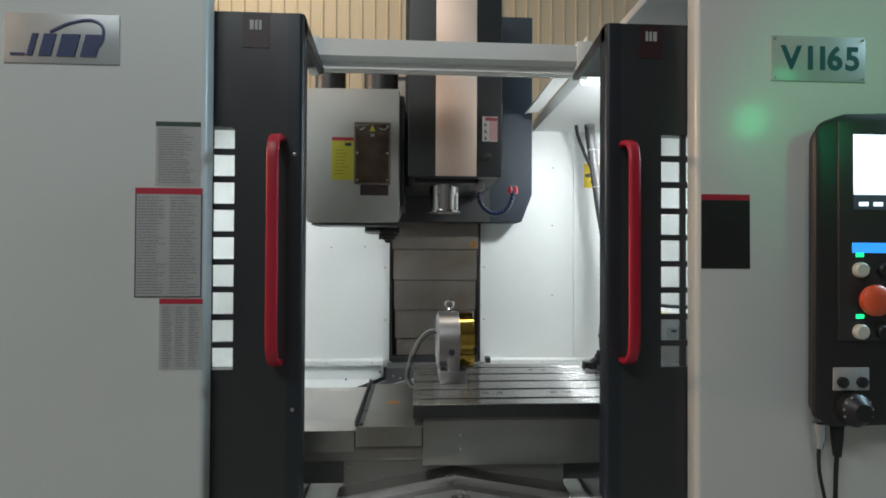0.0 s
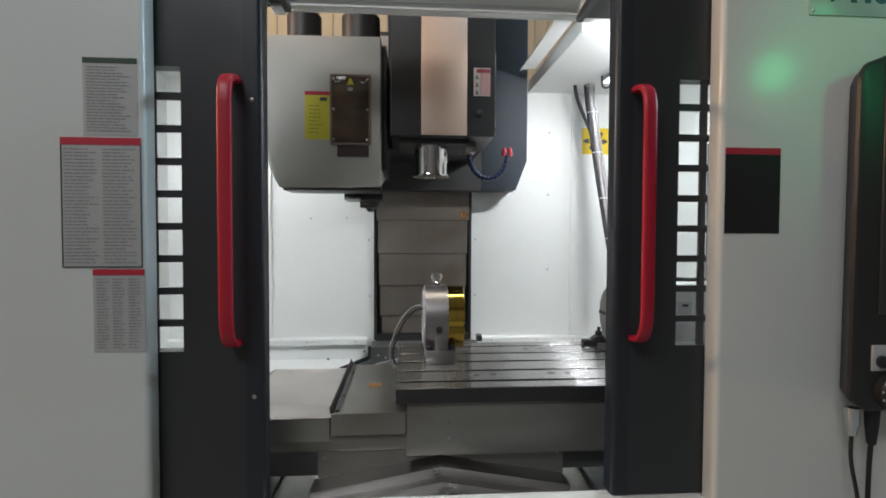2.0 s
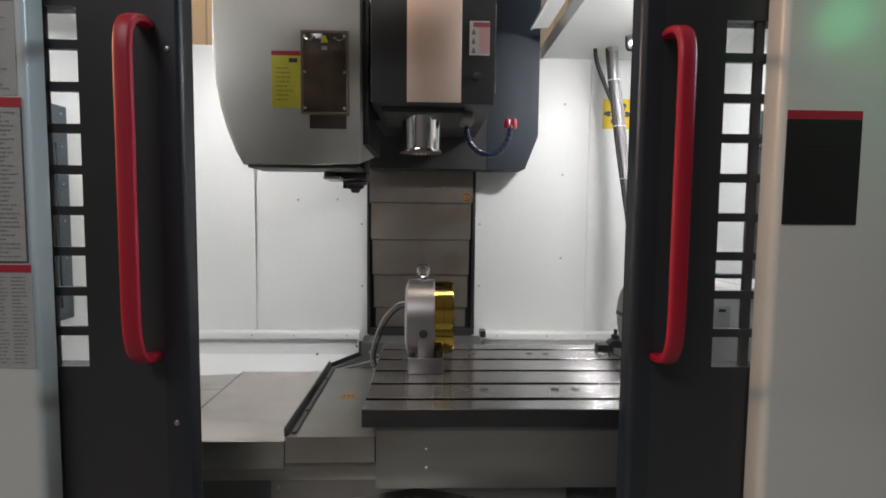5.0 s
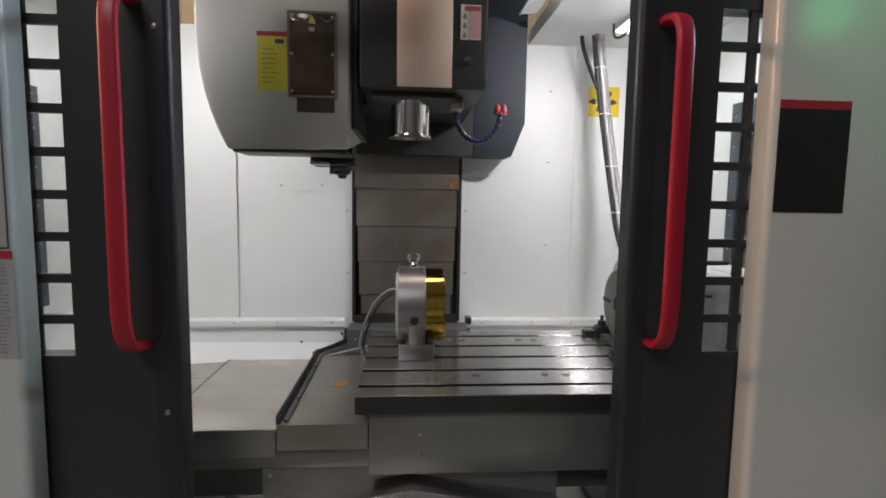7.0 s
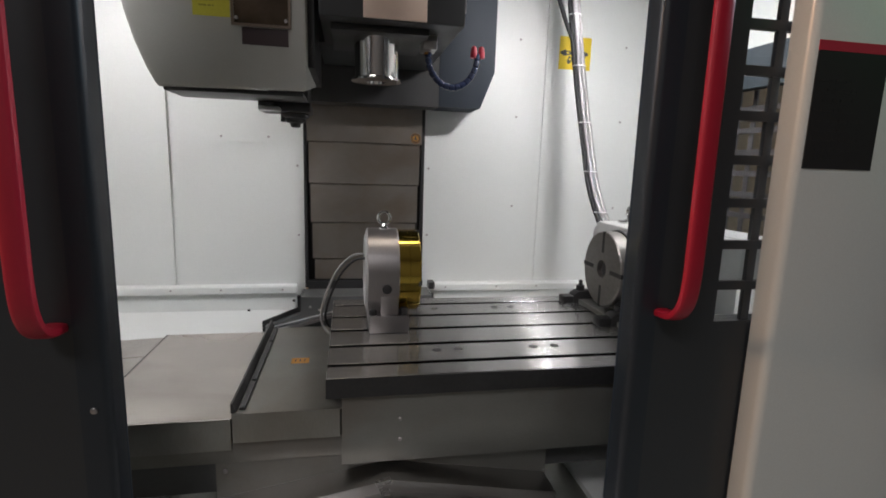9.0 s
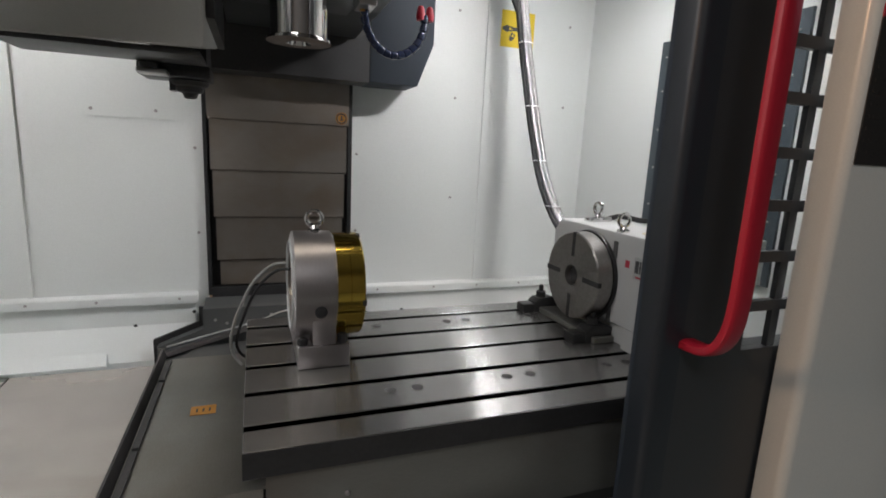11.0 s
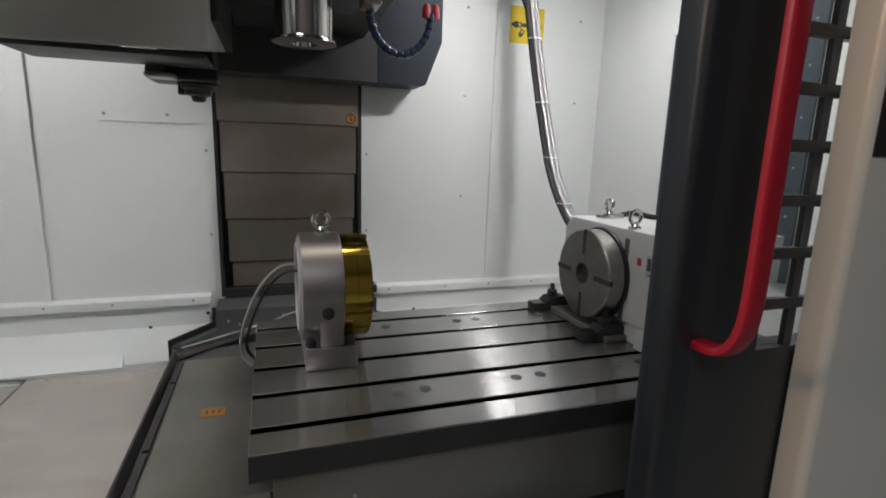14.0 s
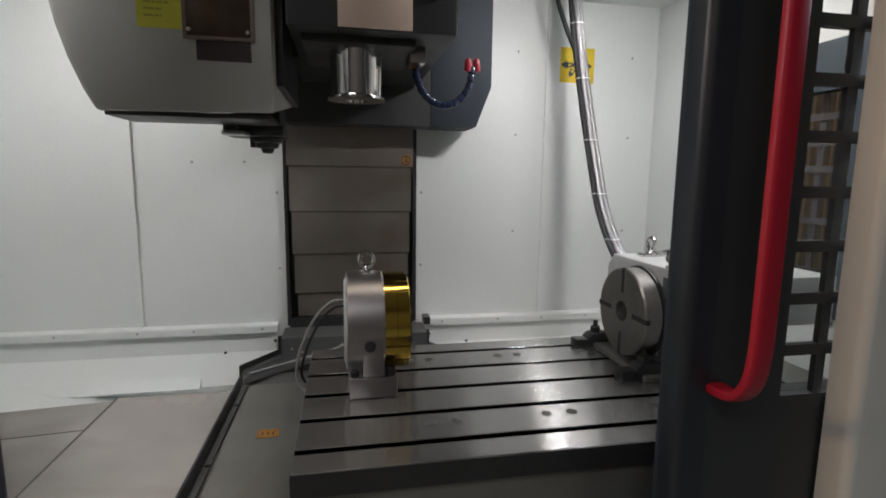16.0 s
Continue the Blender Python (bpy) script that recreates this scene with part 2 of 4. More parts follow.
def tube(bm, pts, radius, n=10, steps=8, flat=1.0, ribs=0.0):
    """A round bar or hose along a smooth line; flat squeezes it along y."""
    path = smooth_path(pts, steps)
    rings = []
    side = None
    for k, p in enumerate(path):
        d = (path[min(k + 1, len(path) - 1)] - path[max(k - 1, 0)]).normalized()
        if side is None:
            side = d.orthogonal().normalized()
        side = (side - d * side.dot(d)).normalized()
        up = d.cross(side)
        r = radius * (1 + ribs * (k % 2))
        ring = []
        for j in range(n):
            t = 2 * math.pi * j / n
            o = side * (r * math.cos(t)) + up * (r * math.sin(t))
            o.y *= flat
            ring.append(bm.verts.new(p + o))
        rings.append(ring)
    fs = [bm.faces.new(rings[0]), bm.faces.new(rings[-1])]
    for r0, r1 in zip(rings, rings[1:]):
        for j in range(n):
            fs.append(bm.faces.new((r0[j], r0[(j + 1) % n], r1[(j + 1) % n], r1[j])))
    bmesh.ops.recalc_face_normals(bm, faces=fs)
    return bm


def strap(bm, x, line, width, thick):
    """A rounded flat bar bent along (y, z) points."""
    path = smooth_path([(0, y, z) for y, z in line], 6)
    rings = []
    for k, p in enumerate(path):
        d = (path[min(k + 1, len(path) - 1)] - path[max(k - 1, 0)]).normalized()
        nrm = Vector((1, 0, 0)).cross(d)
        ring = []
        for j in range(16):
            t = 2 * math.pi * j / 16
            c, q = math.cos(t), math.sin(t)
            u = math.copysign(abs(c) ** 0.55, c) * width / 2
            v = math.copysign(abs(q) ** 0.55, q) * thick / 2
            ring.append(bm.verts.new(Vector((x + u, 0, 0)) + Vector((0, p.y, p.z)) + nrm * v))
        rings.append(ring)
    fs = [bm.faces.new(rings[0]), bm.faces.new(rings[-1])]
    for r0, r1 in zip(rings, rings[1:]):
        for j in range(16):
            fs.append(bm.faces.new((r0[j], r0[(j + 1) % 16], r1[(j + 1) % 16], r1[j])))
    bmesh.ops.recalc_face_normals(bm, faces=fs)
    return bm


def torus(bm, centre, R, r, axis="x", n=28, m=10):
    vs = []
    for k in range(n):
        t = 2 * math.pi * k / n
        ring = []
        for j in range(m):
            s = 2 * math.pi * j / m
            a, b, c = (R + r * math.cos(s)) * math.cos(t), (R + r * math.cos(s)) * math.sin(t), r * math.sin(s)
            d = {"x": (c, a, b), "y": (a, c, b), "z": (a, b, c)}[axis]
            ring.append(bm.verts.new(Vector(centre) + Vector(d)))
        vs.append(ring)
    fs = []
    for k in range(n):
        for j in range(m):
            fs.append(bm.faces.new((vs[k][j], vs[(k + 1) % n][j], vs[(k + 1) % n][(j + 1) % m], vs[k][(j + 1) % m])))
    bmesh.ops.recalc_face_normals(bm, faces=fs)
    return bm


def link(name, bm, material):
    me = bpy.data.meshes.new(name)
    for f in bm.faces:
        f.smooth = False
    bm.to_mesh(me)
    bm.free()
    me.materials.append(material)
    me.set_sharp_from_angle(angle=radians(35))
    for poly in me.polygons:
        poly.use_smooth = True
    return new(name, me)


def structure(name, bm, material, label, category="wall"):
    return tagged(link(name, bm, material), label, category, kind="structure")


def thing(name, base, label, category, group=""):
    ob = new(name)
    ob.location = base
    ob.empty_display_size = 0.05
    return tagged(ob, label, category, group)


def part(name, bm, material, parent, label=""):
    ob = link(name, bm, material)
    if parent.type == "MESH" and parent.parent is not None:
        ob.parent = parent
    else:
        ob.parent = parent
        ob.matrix_parent_inverse = Matrix.Translation(-parent.location)
    return tagged(ob, label)


def lettering(text, size, place, material, parent, depth=0.002, name="lettering", label=""):
    """Raised letters that face the aisle (-y), centred at place."""
    cu = bpy.data.curves.new(name, "FONT")
    cu.body, cu.size, cu.extrude, cu.align_x, cu.align_y = text, size, depth / 2, "CENTER", "CENTER"
    cu.offset = size * 0.030
    tmp = bpy.data.objects.new(name, cu)
    scene.collection.objects.link(tmp)
    me = bpy.data.meshes.new_from_object(tmp.evaluated_get(bpy.context.evaluated_depsgraph_get()))
    bpy.data.objects.remove(tmp)
    me.transform(Matrix.Translation(place) @ Matrix.Rotation(radians(90), 4, "X"))
    me.materials.clear()
    me.materials.append(material)
    ob = new(name, me)
    ob.parent = parent
    ob.matrix_parent_inverse = Matrix.Translation(-parent.location)
    return tagged(ob, label)


def screw_heads(places, axis, name="screw", radius=0.005, parent=None, material=None):
    """Countersunk cap screws, each an object on one shared mesh."""
    bm = lathe(bmesh.new(), [(0.0, radius), (-0.002, radius), (-0.0035, radius * 0.6)], (0, 0, 0), axis, 8)
    first = link(name, bm, material or SILV)
    for k, p in enumerate(places):
        ob = first if k == 0 else new(name, first.data)
        ob.location = p
        if parent:
            ob.parent = parent
            ob.matrix_parent_inverse = Matrix.Translation(-parent.location)


# ---- the hall ----
structure("floor", bx(-6, 6, -5, 6.2, -0.1, 0.0), CONCR, "grey painted concrete workshop floor", "floor")
structure("ceiling", bx(-6, 6, -5, 6.2, 6.0, 6.2), CEIL, "dark grey hall roof", "ceiling")
structure("wall_south", bx(-6, 6, -5.2, -5.0, 0, 6), CEIL, "plain grey hall wall")
structure("wall_west", bx(-6.2, -6, -5, 6.2, 0, 6), CEIL, "plain grey hall wall")
structure("wall_east", bx(6, 6.2, -5, 6.2, 0, 6), CEIL, "plain grey hall wall")
pts = []
x = -6.0
while x < 6.0:
    pts += [(x, 6.0), (x + 0.115, 6.0), (x + 0.125, 5.985), (x + 0.14, 5.985)]
    x += 0.15
structure("wall_north", prism(bmesh.new(), pts + [(6.0, 6.2), (-6.0, 6.2)], "z", 0, 6), BEIGE, "beige vertically ribbed metal hall wall")

# ---- machine enclosure ----
YF, YD = 1.604, 1.660           # front panels, sliding doors
YW = 3.285                    # inner back wall


def front_panel(n, far, edge):
    """A folded sheet front: flat face, rounded inner edge and a return towards the door."""
    s = 1 if edge > far else -1
    R, back = 0.016, YD - 0.005
    arc = [(edge - s * R * (1 - math.sin(radians(a))), YF + R * (1 - math.cos(radians(a)))) for a in range(0, 91, 15)]
    pts = [(far, YF)] + arc + [(edge, back), (edge - s * 0.03, back), (edge - s * 0.03, YF + 0.03), (far, YF + 0.03)]
    structure("front_panel_%d" % n, prism(bmesh.new(), pts, "z", 0, 2.75), PANEL, "pale grey-white painted sheet front panel of the machine", "panel")


front_panel(1, -2.3, -0.590)
front_panel(2, 2.6, 0.893)
structure("door_sill", bx(-0.588, 0.891, YF + 0.03, 1.70, 0.60, 0.690, bevel=0.006), INNER, "white steel door sill with a running groove", "sill")
structure("front_apron", bx(-0.588, 0.891, YF + 0.01, YF + 0.05, 0, 0.60), PANEL, "white front panel under the doors", "panel")
structure("back_wall_left", bx(-1.30, -0.136, YW, YW + 0.03, 0.0, 2.30), INNER, "white painted sheet wall inside the machine")
structure("back_wall_right", bx(0.438, 1.64, YW, YW + 0.03, 0.0, 2.30), INNER, "white painted sheet wall inside the machine")
WINDOWS = ((1.60, 1, 2.20, 2.79, 1.04, 1.89), (-1.30, -1, 2.12, 2.72, 1.00, 1.86))


def side_wall(n, x, s, y0, y1, z0, z1):
    """A side wall with a window opening; its inner face stands at x and s points out of the machine."""
    def X(a, b):
        return sorted((x + s * a, x + s * b))
    bm = bmesh.new()
    box(bm, *X(0, 0.04), YF + 0.06, y0, 0, 2.30)
    box(bm, *X(0, 0.04), y1, YW, 0, 2.30)
    box(bm, *X(0, 0.04), y0, y1, 0, z0)
    box(bm, *X(0, 0.04), y0, y1, z1, 2.30)
    structure("side_wall_%d" % n, bm, INNER, "white painted side wall with a window opening")
    w = tagged(thing("window_%d" % n, (x, y0, z0), "dark blue-grey framed side window with smoked glass", "window"), kind="structure")
    bm = bmesh.new()
    box(bm, *X(-0.012, 0.045), y0, y0 + 0.06, z0, z1)
    box(bm, *X(-0.012, 0.045), y1 - 0.06, y1, z0, z1)
    box(bm, *X(-0.012, 0.045), y0 + 0.06, y1 - 0.06, z0, z0 + 0.05)
    box(bm, *X(-0.012, 0.045), y0 + 0.06, y1 - 0.06, z1 - 0.15, z1)
    part("window_frame", bm, FRAMEP, w)
    bm = bmesh.new()
    for a, b, c, d in ((y0 + 0.06, y0 + 0.068, z0 + 0.05, z1 - 0.15), (y1 - 0.068, y1 - 0.06, z0 + 0.05, z1 - 0.15)):
        box(bm, *X(-0.004, 0.010), a, b, c, d)
    part("glazing_bead", bm, STEEL, w, "thin bright glazing bead")
    pane = part("pane", bx(*X(0.010, 0.014), y0 + 0.06, y1 - 0.06, z0 + 0.05, z1 - 0.15), SMOKE, w, "clear scratched glass")
    pane.visible_shadow = False
    step, bar = 0.0843, 0.022
    u = y0 + 0.06 + step
    while u < y1 - 0.07:
        part("grid_upright", bx(*X(0.052, 0.058), u - bar, u, z0 + 0.02, z1 - 0.12), GRIDP, w)
        u += step
    u = z0 + 0.05 + step
    while u < z1 - 0.16:
        part("grid_bar", bx(*X(0.046, 0.0515), y0 + 0.04, y1 - 0.04, u - bar, u), GRIDP, w)
        u += step
    part("corner_gasket", prism(bmesh.new(), [(y1 - 0.0605, z1 - 0.151), (y1 - 0.075, z1 - 0.151), (y1 - 0.070, z1 - 0.19), (y1 - 0.0625, z1 - 0.36), (y1 - 0.0605, z1 - 0.42)], "x", *X(0.004, 0.0095)), PAPERG, w, "pale torn film edge")
    part("reveal", prism(bmesh.new(), [(y1, z1), (y1 + 0.004, z1), (y1 + 0.004, z0), (y1, z0)], "x", *X(-0.004, 0.002)), PAPERG, w)
    screw_heads([(x - s * 0.0125, y, z) for y in (y0 + 0.03, y1 - 0.03) for z in (1.1, 1.25, 1.4, 1.55, 1.7, 1.83)], "x" , parent=w, radius=0.004)


for n, spec in enumerate(WINDOWS, 1):
    side_wall(n, *spec)

# lower wall boxes with a sloping top and a folded rail above them
LOW = [(YW, 0.775), (YW - 0.010, 0.775), (YW - 0.022, 0.690), (3.14, 0.590), (3.14, 0.30), (YW, 0.30)]
structure("lower_wall_left", prism(bmesh.new(), LOW, "x", -1.30, -0.185), INNER, "white folded lower wall inside the machine")
structure("lower_wall_right", prism(bmesh.new(), LOW, "x", 0.485, 1.60), INNER, "white folded lower wall inside the machine")
RAIL = [(YW - 0.001, 0.815), (YW - 0.030, 0.812), (YW - 0.036, 0.806), (YW - 0.036, 0.776), (YW - 0.001, 0.776)]
structure("trim_left", prism(bmesh.new(), RAIL, "x", -1.30, -0.175), INNER, "white folded sheet rail along the wall", "trim")
structure("trim_right", prism(bmesh.new(), RAIL, "x", 0.478, 1.60), INNER, "white folded sheet rail along the wall", "trim")
structure("seam_left", bx(-0.738, -0.722, YW - 0.014, YW, 0.815, 2.30), INNER, "raised vertical sheet seam", "trim")
structure("seam_left_flange", bx(-0.80, -0.736, YW - 0.0025, YW, 0.815, 2.30), INNER, "raised vertical sheet seam", "trim")
structure("seam_right", bx(1.040, 1.046, YW - 0.007, YW, 0.815, 2.30), INNER, "raised vertical sheet seam", "trim")
structure("seam_bracket", bx(-0.52, -0.19, YW - 0.006, YW, 1.486, 1.493), INNER, "faint horizontal sheet fold", "trim")
structure("trim_low", prism(bmesh.new(), [(3.139, 0.592), (3.102, 0.592), (3.102, 0.598), (3.139, 0.634)], "x", -1.30, -0.47), INNER, "white folded lip low on the wall", "trim")
screws = thing("wall_screws", (0, YW, 0.8), "small zinc screw heads in the white wall", "screws")
tagged(screws, kind="structure")
screw_heads([(x, YW - 0.001, z) for x, z in [(0.905, 2.03), (0.902, 1.66), (0.902, 1.213), (1.47, 2.03), (1.47, 1.66), (1.47, 1.21),
            (-0.499, 1.511), (-0.292, 1.516), (-0.165, 1.387), (-0.163, 1.056), (0.462, 1.392), (0.462, 1.06)]], "y", parent=screws, radius=0.006)
screw_heads([(x, YW - 0.037, 0.795) for x in (-1.05, -0.74, -0.52, -0.24, 0.56, 0.83, 1.05, 1.28)], "y", parent=screws)
screw_heads([(x, 3.139, z) for x, z in [(-0.543, 0.553), (-0.85, 0.55), (0.62, 0.553), (1.1, 0.553)]], "y", parent=screws, radius=0.007, material=IRON)
screw_heads([(x, YW - 0.024, z) for x, z in ((-0.19, 0.735), (0.50, 0.735), (-0.40, 0.690), (0.68, 0.690))], "y", parent=screws, radius=0.007, material=IRON)
structure("tray_left", prism(bmesh.new(), [(-1.30, 0.66), (-0.42, 0.50), (-0.42, 0.46), (-1.30, 0.46)], "y", 1.80, 3.14), INNER, "white sloping chip tray beside the cover", "tray")
structure("tray_right", prism(bmesh.new(), [(1.60, 0.66), (0.75, 0.50), (0.75, 0.46), (1.60, 0.46)], "y", 1.80, 3.14), INNER, "white sloping chip tray beside the cover", "tray")
structure("tray_floor", bx(-0.42, 0.75, 1.80, 3.14, 0.44, 0.48), SHEET, "bare metal chip tray floor", "tray")

# roof of the enclosure, open over the head
bm = bmesh.new()
box(bm, 0.790, 1.64, 2.40, YW - 0.001, 2.265, 2.295)
box(bm, 0.775, 0.790, 2.36, YW - 0.001, 2.262, 2.33)
box(bm, 0.790, 1.64, 2.36, 2.40, 2.280, 2.33)
box(bm, 0.775, 1.64, YF + 0.06, 2.36, 2.30, 2.33)
structure("roof_right", bm, INNER, "white folded sheet roof of the machine", "ceiling")
structure("roof_left", bx(-1.34, -1.08, YF + 0.06, YW + 0.03, 2.302, 2.33), INNER, "white sheet roof of the machine", "ceiling")
bm = prism(bmesh.new(), [(0.622, 2.243), (0.629, 2.243), (0.634, 2.249), (0.700, 2.255), (0.705, 2.262), (0.705, 2.34), (0.700, 2.34), (0.698, 2.262), (0.628, 2.256), (0.622, 2.250)], "y", 2.052, 2.825)
structure("roof_rim", bm, INNER, "white folded rim along the roof opening", "trim")
bm = prism(bmesh.new(), [(1.985, 2.275), (1.985, 2.212), (2.032, 2.206), (2.032, 2.172), (1.990, 2.172), (1.990, 2.165), (2.040, 2.165), (2.040, 2.214), (1.995, 2.220), (1.995, 2.268), (2.050, 2.268), (2.050, 2.275)], "x", -0.345, 0.640)
structure("roof_beam", bm, INNER, "white folded steel beam across the door opening", "beam")
structure("beam_bracket_left", bx(-0.385, -0.345, 1.98, 2.05, 2.155, 2.285, bevel=0.004), INNER, "white end bracket of the beam", "trim")
structure("beam_bracket_right", bx(0.640, 0.70, 1.98, 2.05, 2.165, 2.29, bevel=0.004), INNER, "white end bracket of the beam", "trim")
for x, y in ((-1.14, 2.35), (1.36, 2.21)):
    lamp = thing("work_lamp", (x, y, 2.30), "slim white machine work lamp under the roof", "lamp", "work lamps in the machine")
    part("housing", bx(x - 0.05, x + 0.05, y - 0.24, y + 0.24, 2.20, 2.30, bevel=0.006), INNER, lamp)
    part("diffuser", bx(x - 0.03, x + 0.03, y - 0.20, y + 0.20, 2.194, 2.1995), LAMP, lamp, "bright white diffuser")
lamp = thing("roof_lamp", (1.16, 2.88, 2.265), "small bright lamp under the machine roof", "lamp")
part("housing", bx(1.10, 1.22, 2.79, 2.97, 2.241, 2.265, bevel=0.004), INNER, lamp)
part("diffuser", bx(1.11, 1.21, 2.80, 2.96, 2.235, 2.2405), LAMP, lamp, "bright white diffuser")


# ---- sliding doors ----
def sliding_door(inner, s, c0):
    """s: -1 for the door that slides to the left, +1 to the right; inner: its inner edge in x."""
    d = thing("sliding_door", (inner + s * 0.3, YD, 0.70), "half-open black sliding door with a red grip", "door", "sliding machine doors")
    def X(a, b):
        a, b = inner + s * a, inner + s * b
        return (a, b) if a < b else (b, a)
    T0, T1, y1 = 0.692, 2.210, YD + 0.045
    rows = 9
    cell, gap = 0.0843, 0.0185
    z0 = 1.115
    ztop = z0 + rows * cell - gap
    cw, bar = 0.066, 0.018
    bm = bmesh.new()
    prism(bm, [(inner + s * u, v) for u, v in ((0.048, YD), (c0, YD), (c0, y1), (0.048, y1))], "z", T0, T1)
    box(bm, *X(c0, 0.60), YD, y1, T0, z0)
    box(bm, *X(c0, 0.60), YD, y1, ztop, T1)
    part("door_leaf", bm, DARK, d)
    R = 0.014
    prof = [(R * (1 - math.sin(radians(a))), YD - 0.001 + R * (1 - math.cos(radians(a)))) for a in range(0, 91, 15)] + [(0.0, y1), (0.0478, y1), (0.0478, YD - 0.001)]
    part("edge_post", prism(bmesh.new(), [(inner + s * u, v) for u, v in prof], "z", T0, T1), POSTP, d, "rounded black edge post with a bluish sheen in its colour")
    for col in range(4):
        u = c0 + cw + col * (cw + bar)
        part("window_mullion", bx(*X(u, u + bar), YD + 0.004, YD + 0.014, z0, ztop), DARK, d)
    for r in range(1, rows):
        z = z0 + r * cell - gap
        part("window_bar", bx(*X(c0, 0.60), YD + 0.003, YD + 0.015, z, z + gap), DARK, d)
    pane = part("pane", bx(*X(c0, 0.60), YD + 0.0155, YD + 0.0185, z0, ztop), CLEAR, d)
    pane.visible_shadow = False
    # inner edge return with bolts
    part("edge_channel", bx(*X(0.001, 0.040), y1, y1 + 0.012, T0, T1, bevel=0.002), BLUE, d, "slate blue edge channel")
    if s < 0:
        screw_heads([(inner - 0.026, YD - 0.0015, z) for z in (0.993, 1.773)], "y", parent=d, radius=0.006)
    # hood that runs back under the roof
    bm = prism(bmesh.new(), [(YD + 0.01, T1), (2.00, 2.165), (2.00, 2.145), (YD + 0.01, T1 - 0.05)], "x", *X(0.0, 0.02))
    part("hood_rail", bm, DARK, d)
    bm = prism(bmesh.new(), [(y1, T1), (2.00, 2.165), (2.00, 2.160), (y1, T1 - 0.006)], "x", *X(0.02, 0.60))
    part("hood_plate", bm, DARK, d)
    # grip
    line = [(YD + 0.004, 1.822), (1.640, 1.823), (1.610, 1.815), (1.590, 1.795), (1.581, 1.760), (1.580, 1.70), (1.580, 1.50), (1.580, 1.30), (1.581, 1.225),
            (1.587, 1.182), (1.602, 1.154), (1.625, 1.141), (YD + 0.004, 1.138)]
    part("grip", strap(bmesh.new(), inner + s * (0.058 if s > 0 else 0.070), line, 0.034, 0.017), RED, d, "red anodised bow grip")
    # small label at the top
    lb = part("label", bx(*X(0.105, 0.185), YD - 0.0015, YD, 2.10, 2.205), mat("dull_maroon_label", (0.030, 0.012, 0.014), 0.5), d, "dull dark red label")
    bm = bmesh.new()
    for k, (a, b) in enumerate([(0.0, 0.008), (0.012, 0.020), (0.024, 0.036)]):
        box(bm, *X(0.128 + a, 0.128 + b), YD - 0.003, YD - 0.001, 2.155, 2.185)
    part("printing", bm, PAPERG, lb)
    return d


sliding_door(-0.321, -1, 0.206)
sliding_door(0.629, 1, 0.180)


# ---- signs on the front panels ----
def text_rows(x0, x1, z0, z1, rows, y, seed, fill=0.8, columns=1, thick=0.30):
    """Unreadable print: bars of uneven length."""
    rng = random.Random(seed)
    bm = bmesh.new()
    pitch = (z1 - z0) / rows
    cw = (x1 - x0) / columns
    for c in range(columns):
        for r in range(rows):
            z = z1 - (r + 0.5) * pitch
            a = x0 + c * cw + 0.002
            end = a + (cw - 0.006) * rng.uniform(fill * 0.62, fill)
            while a < end:
                b = min(a + rng.uniform(0.006, 0.024), end)
                box(bm, a, b, y - 0.0008, y, z - pitch * thick / 2, z + pitch * thick / 2)
                a = b + 0.003
    return bm


def placard(x0, x1, z0, z1, header, seed, rows, columns, label, head=0.016, frame_line=False):
    y = YF - 0.0015
    t = thing("placard", (x0, YF, z0), label, "placard", "notices on the front panel")
    part("backing", bx(x0, x1, y, YF, z0, z1), PAPERG, t)
    part("heading", bx(x0, x1, y - 0.001, y, z1 - head, z1), header, t)
    part("print", text_rows(x0 + 0.006, x1 - 0.004, z0 + 0.008, z1 - head - 0.006, rows, y - 0.0002, seed, 0.95, columns), INKG, t)
    if frame_line:
        bm = bmesh.new()
        box(bm, x0, x0 + 0.003, y - 0.001, y, z0, z1 - head)
        box(bm, x1 - 0.003, x1, y - 0.001, y, z0, z1 - head)
        box(bm, x0 + 0.003, x1 - 0.003, y - 0.001, y, z0, z0 + 0.003)
        part("border", bm, INK, t)
    return t


placard(-0.733, -0.605, 1.664, 1.853, mat("dark_green_ink", (0.022, 0.050, 0.034), 0.5), 3, 22, 1, "grey printed notice with a dark heading", 0.013)
placard(-0.788, -0.598, 1.340, 1.659, REDINK, 4, 34, 2, "large grey printed notice with a red heading", 0.018, True)
placard(-0.717, -0.594, 1.129, 1.336, REDINK, 5, 24, 3, "narrow grey printed table with a red heading", 0.015)
t = thing("warning_plate", (0.908, YF, 1.43), "black plate with a red strip on the panel", "sign")
part("plate", bx(0.908, 1.063, YF - 0.002, YF, 1.430, 1.642), BLACKP, t)
part("strip", bx(0.908, 1.063, YF - 0.002, YF, 1.6425, 1.660), REDINK, t, "red strip")
part("print", text_rows(0.915, 1.055, 1.44, 1.60, 9, YF - 0.002, 8, 0.95), mat("faint_print", (0.018, 0.0175, 0.018), 0.45), t)
s = thing("model_sign", (1.286, YF, 2.018), "brushed metal sign with dark teal model letters", "sign")
part("plate", bx(1.132, 1.440, YF - 0.004, YF, 2.018, 2.160, bevel=0.0012), SIGNP, s)
for ch, x in zip("V1165", (1.196, 1.258, 1.298, 1.338, 1.396)):
    lettering(ch, 0.100, (x, YF - 0.005, 2.087), TEAL, s)
screw_heads([(x, YF - 0.0045, z) for x in (1.142, 1.430) for z in (2.028, 2.150)], "y", parent=s, radius=0.004)
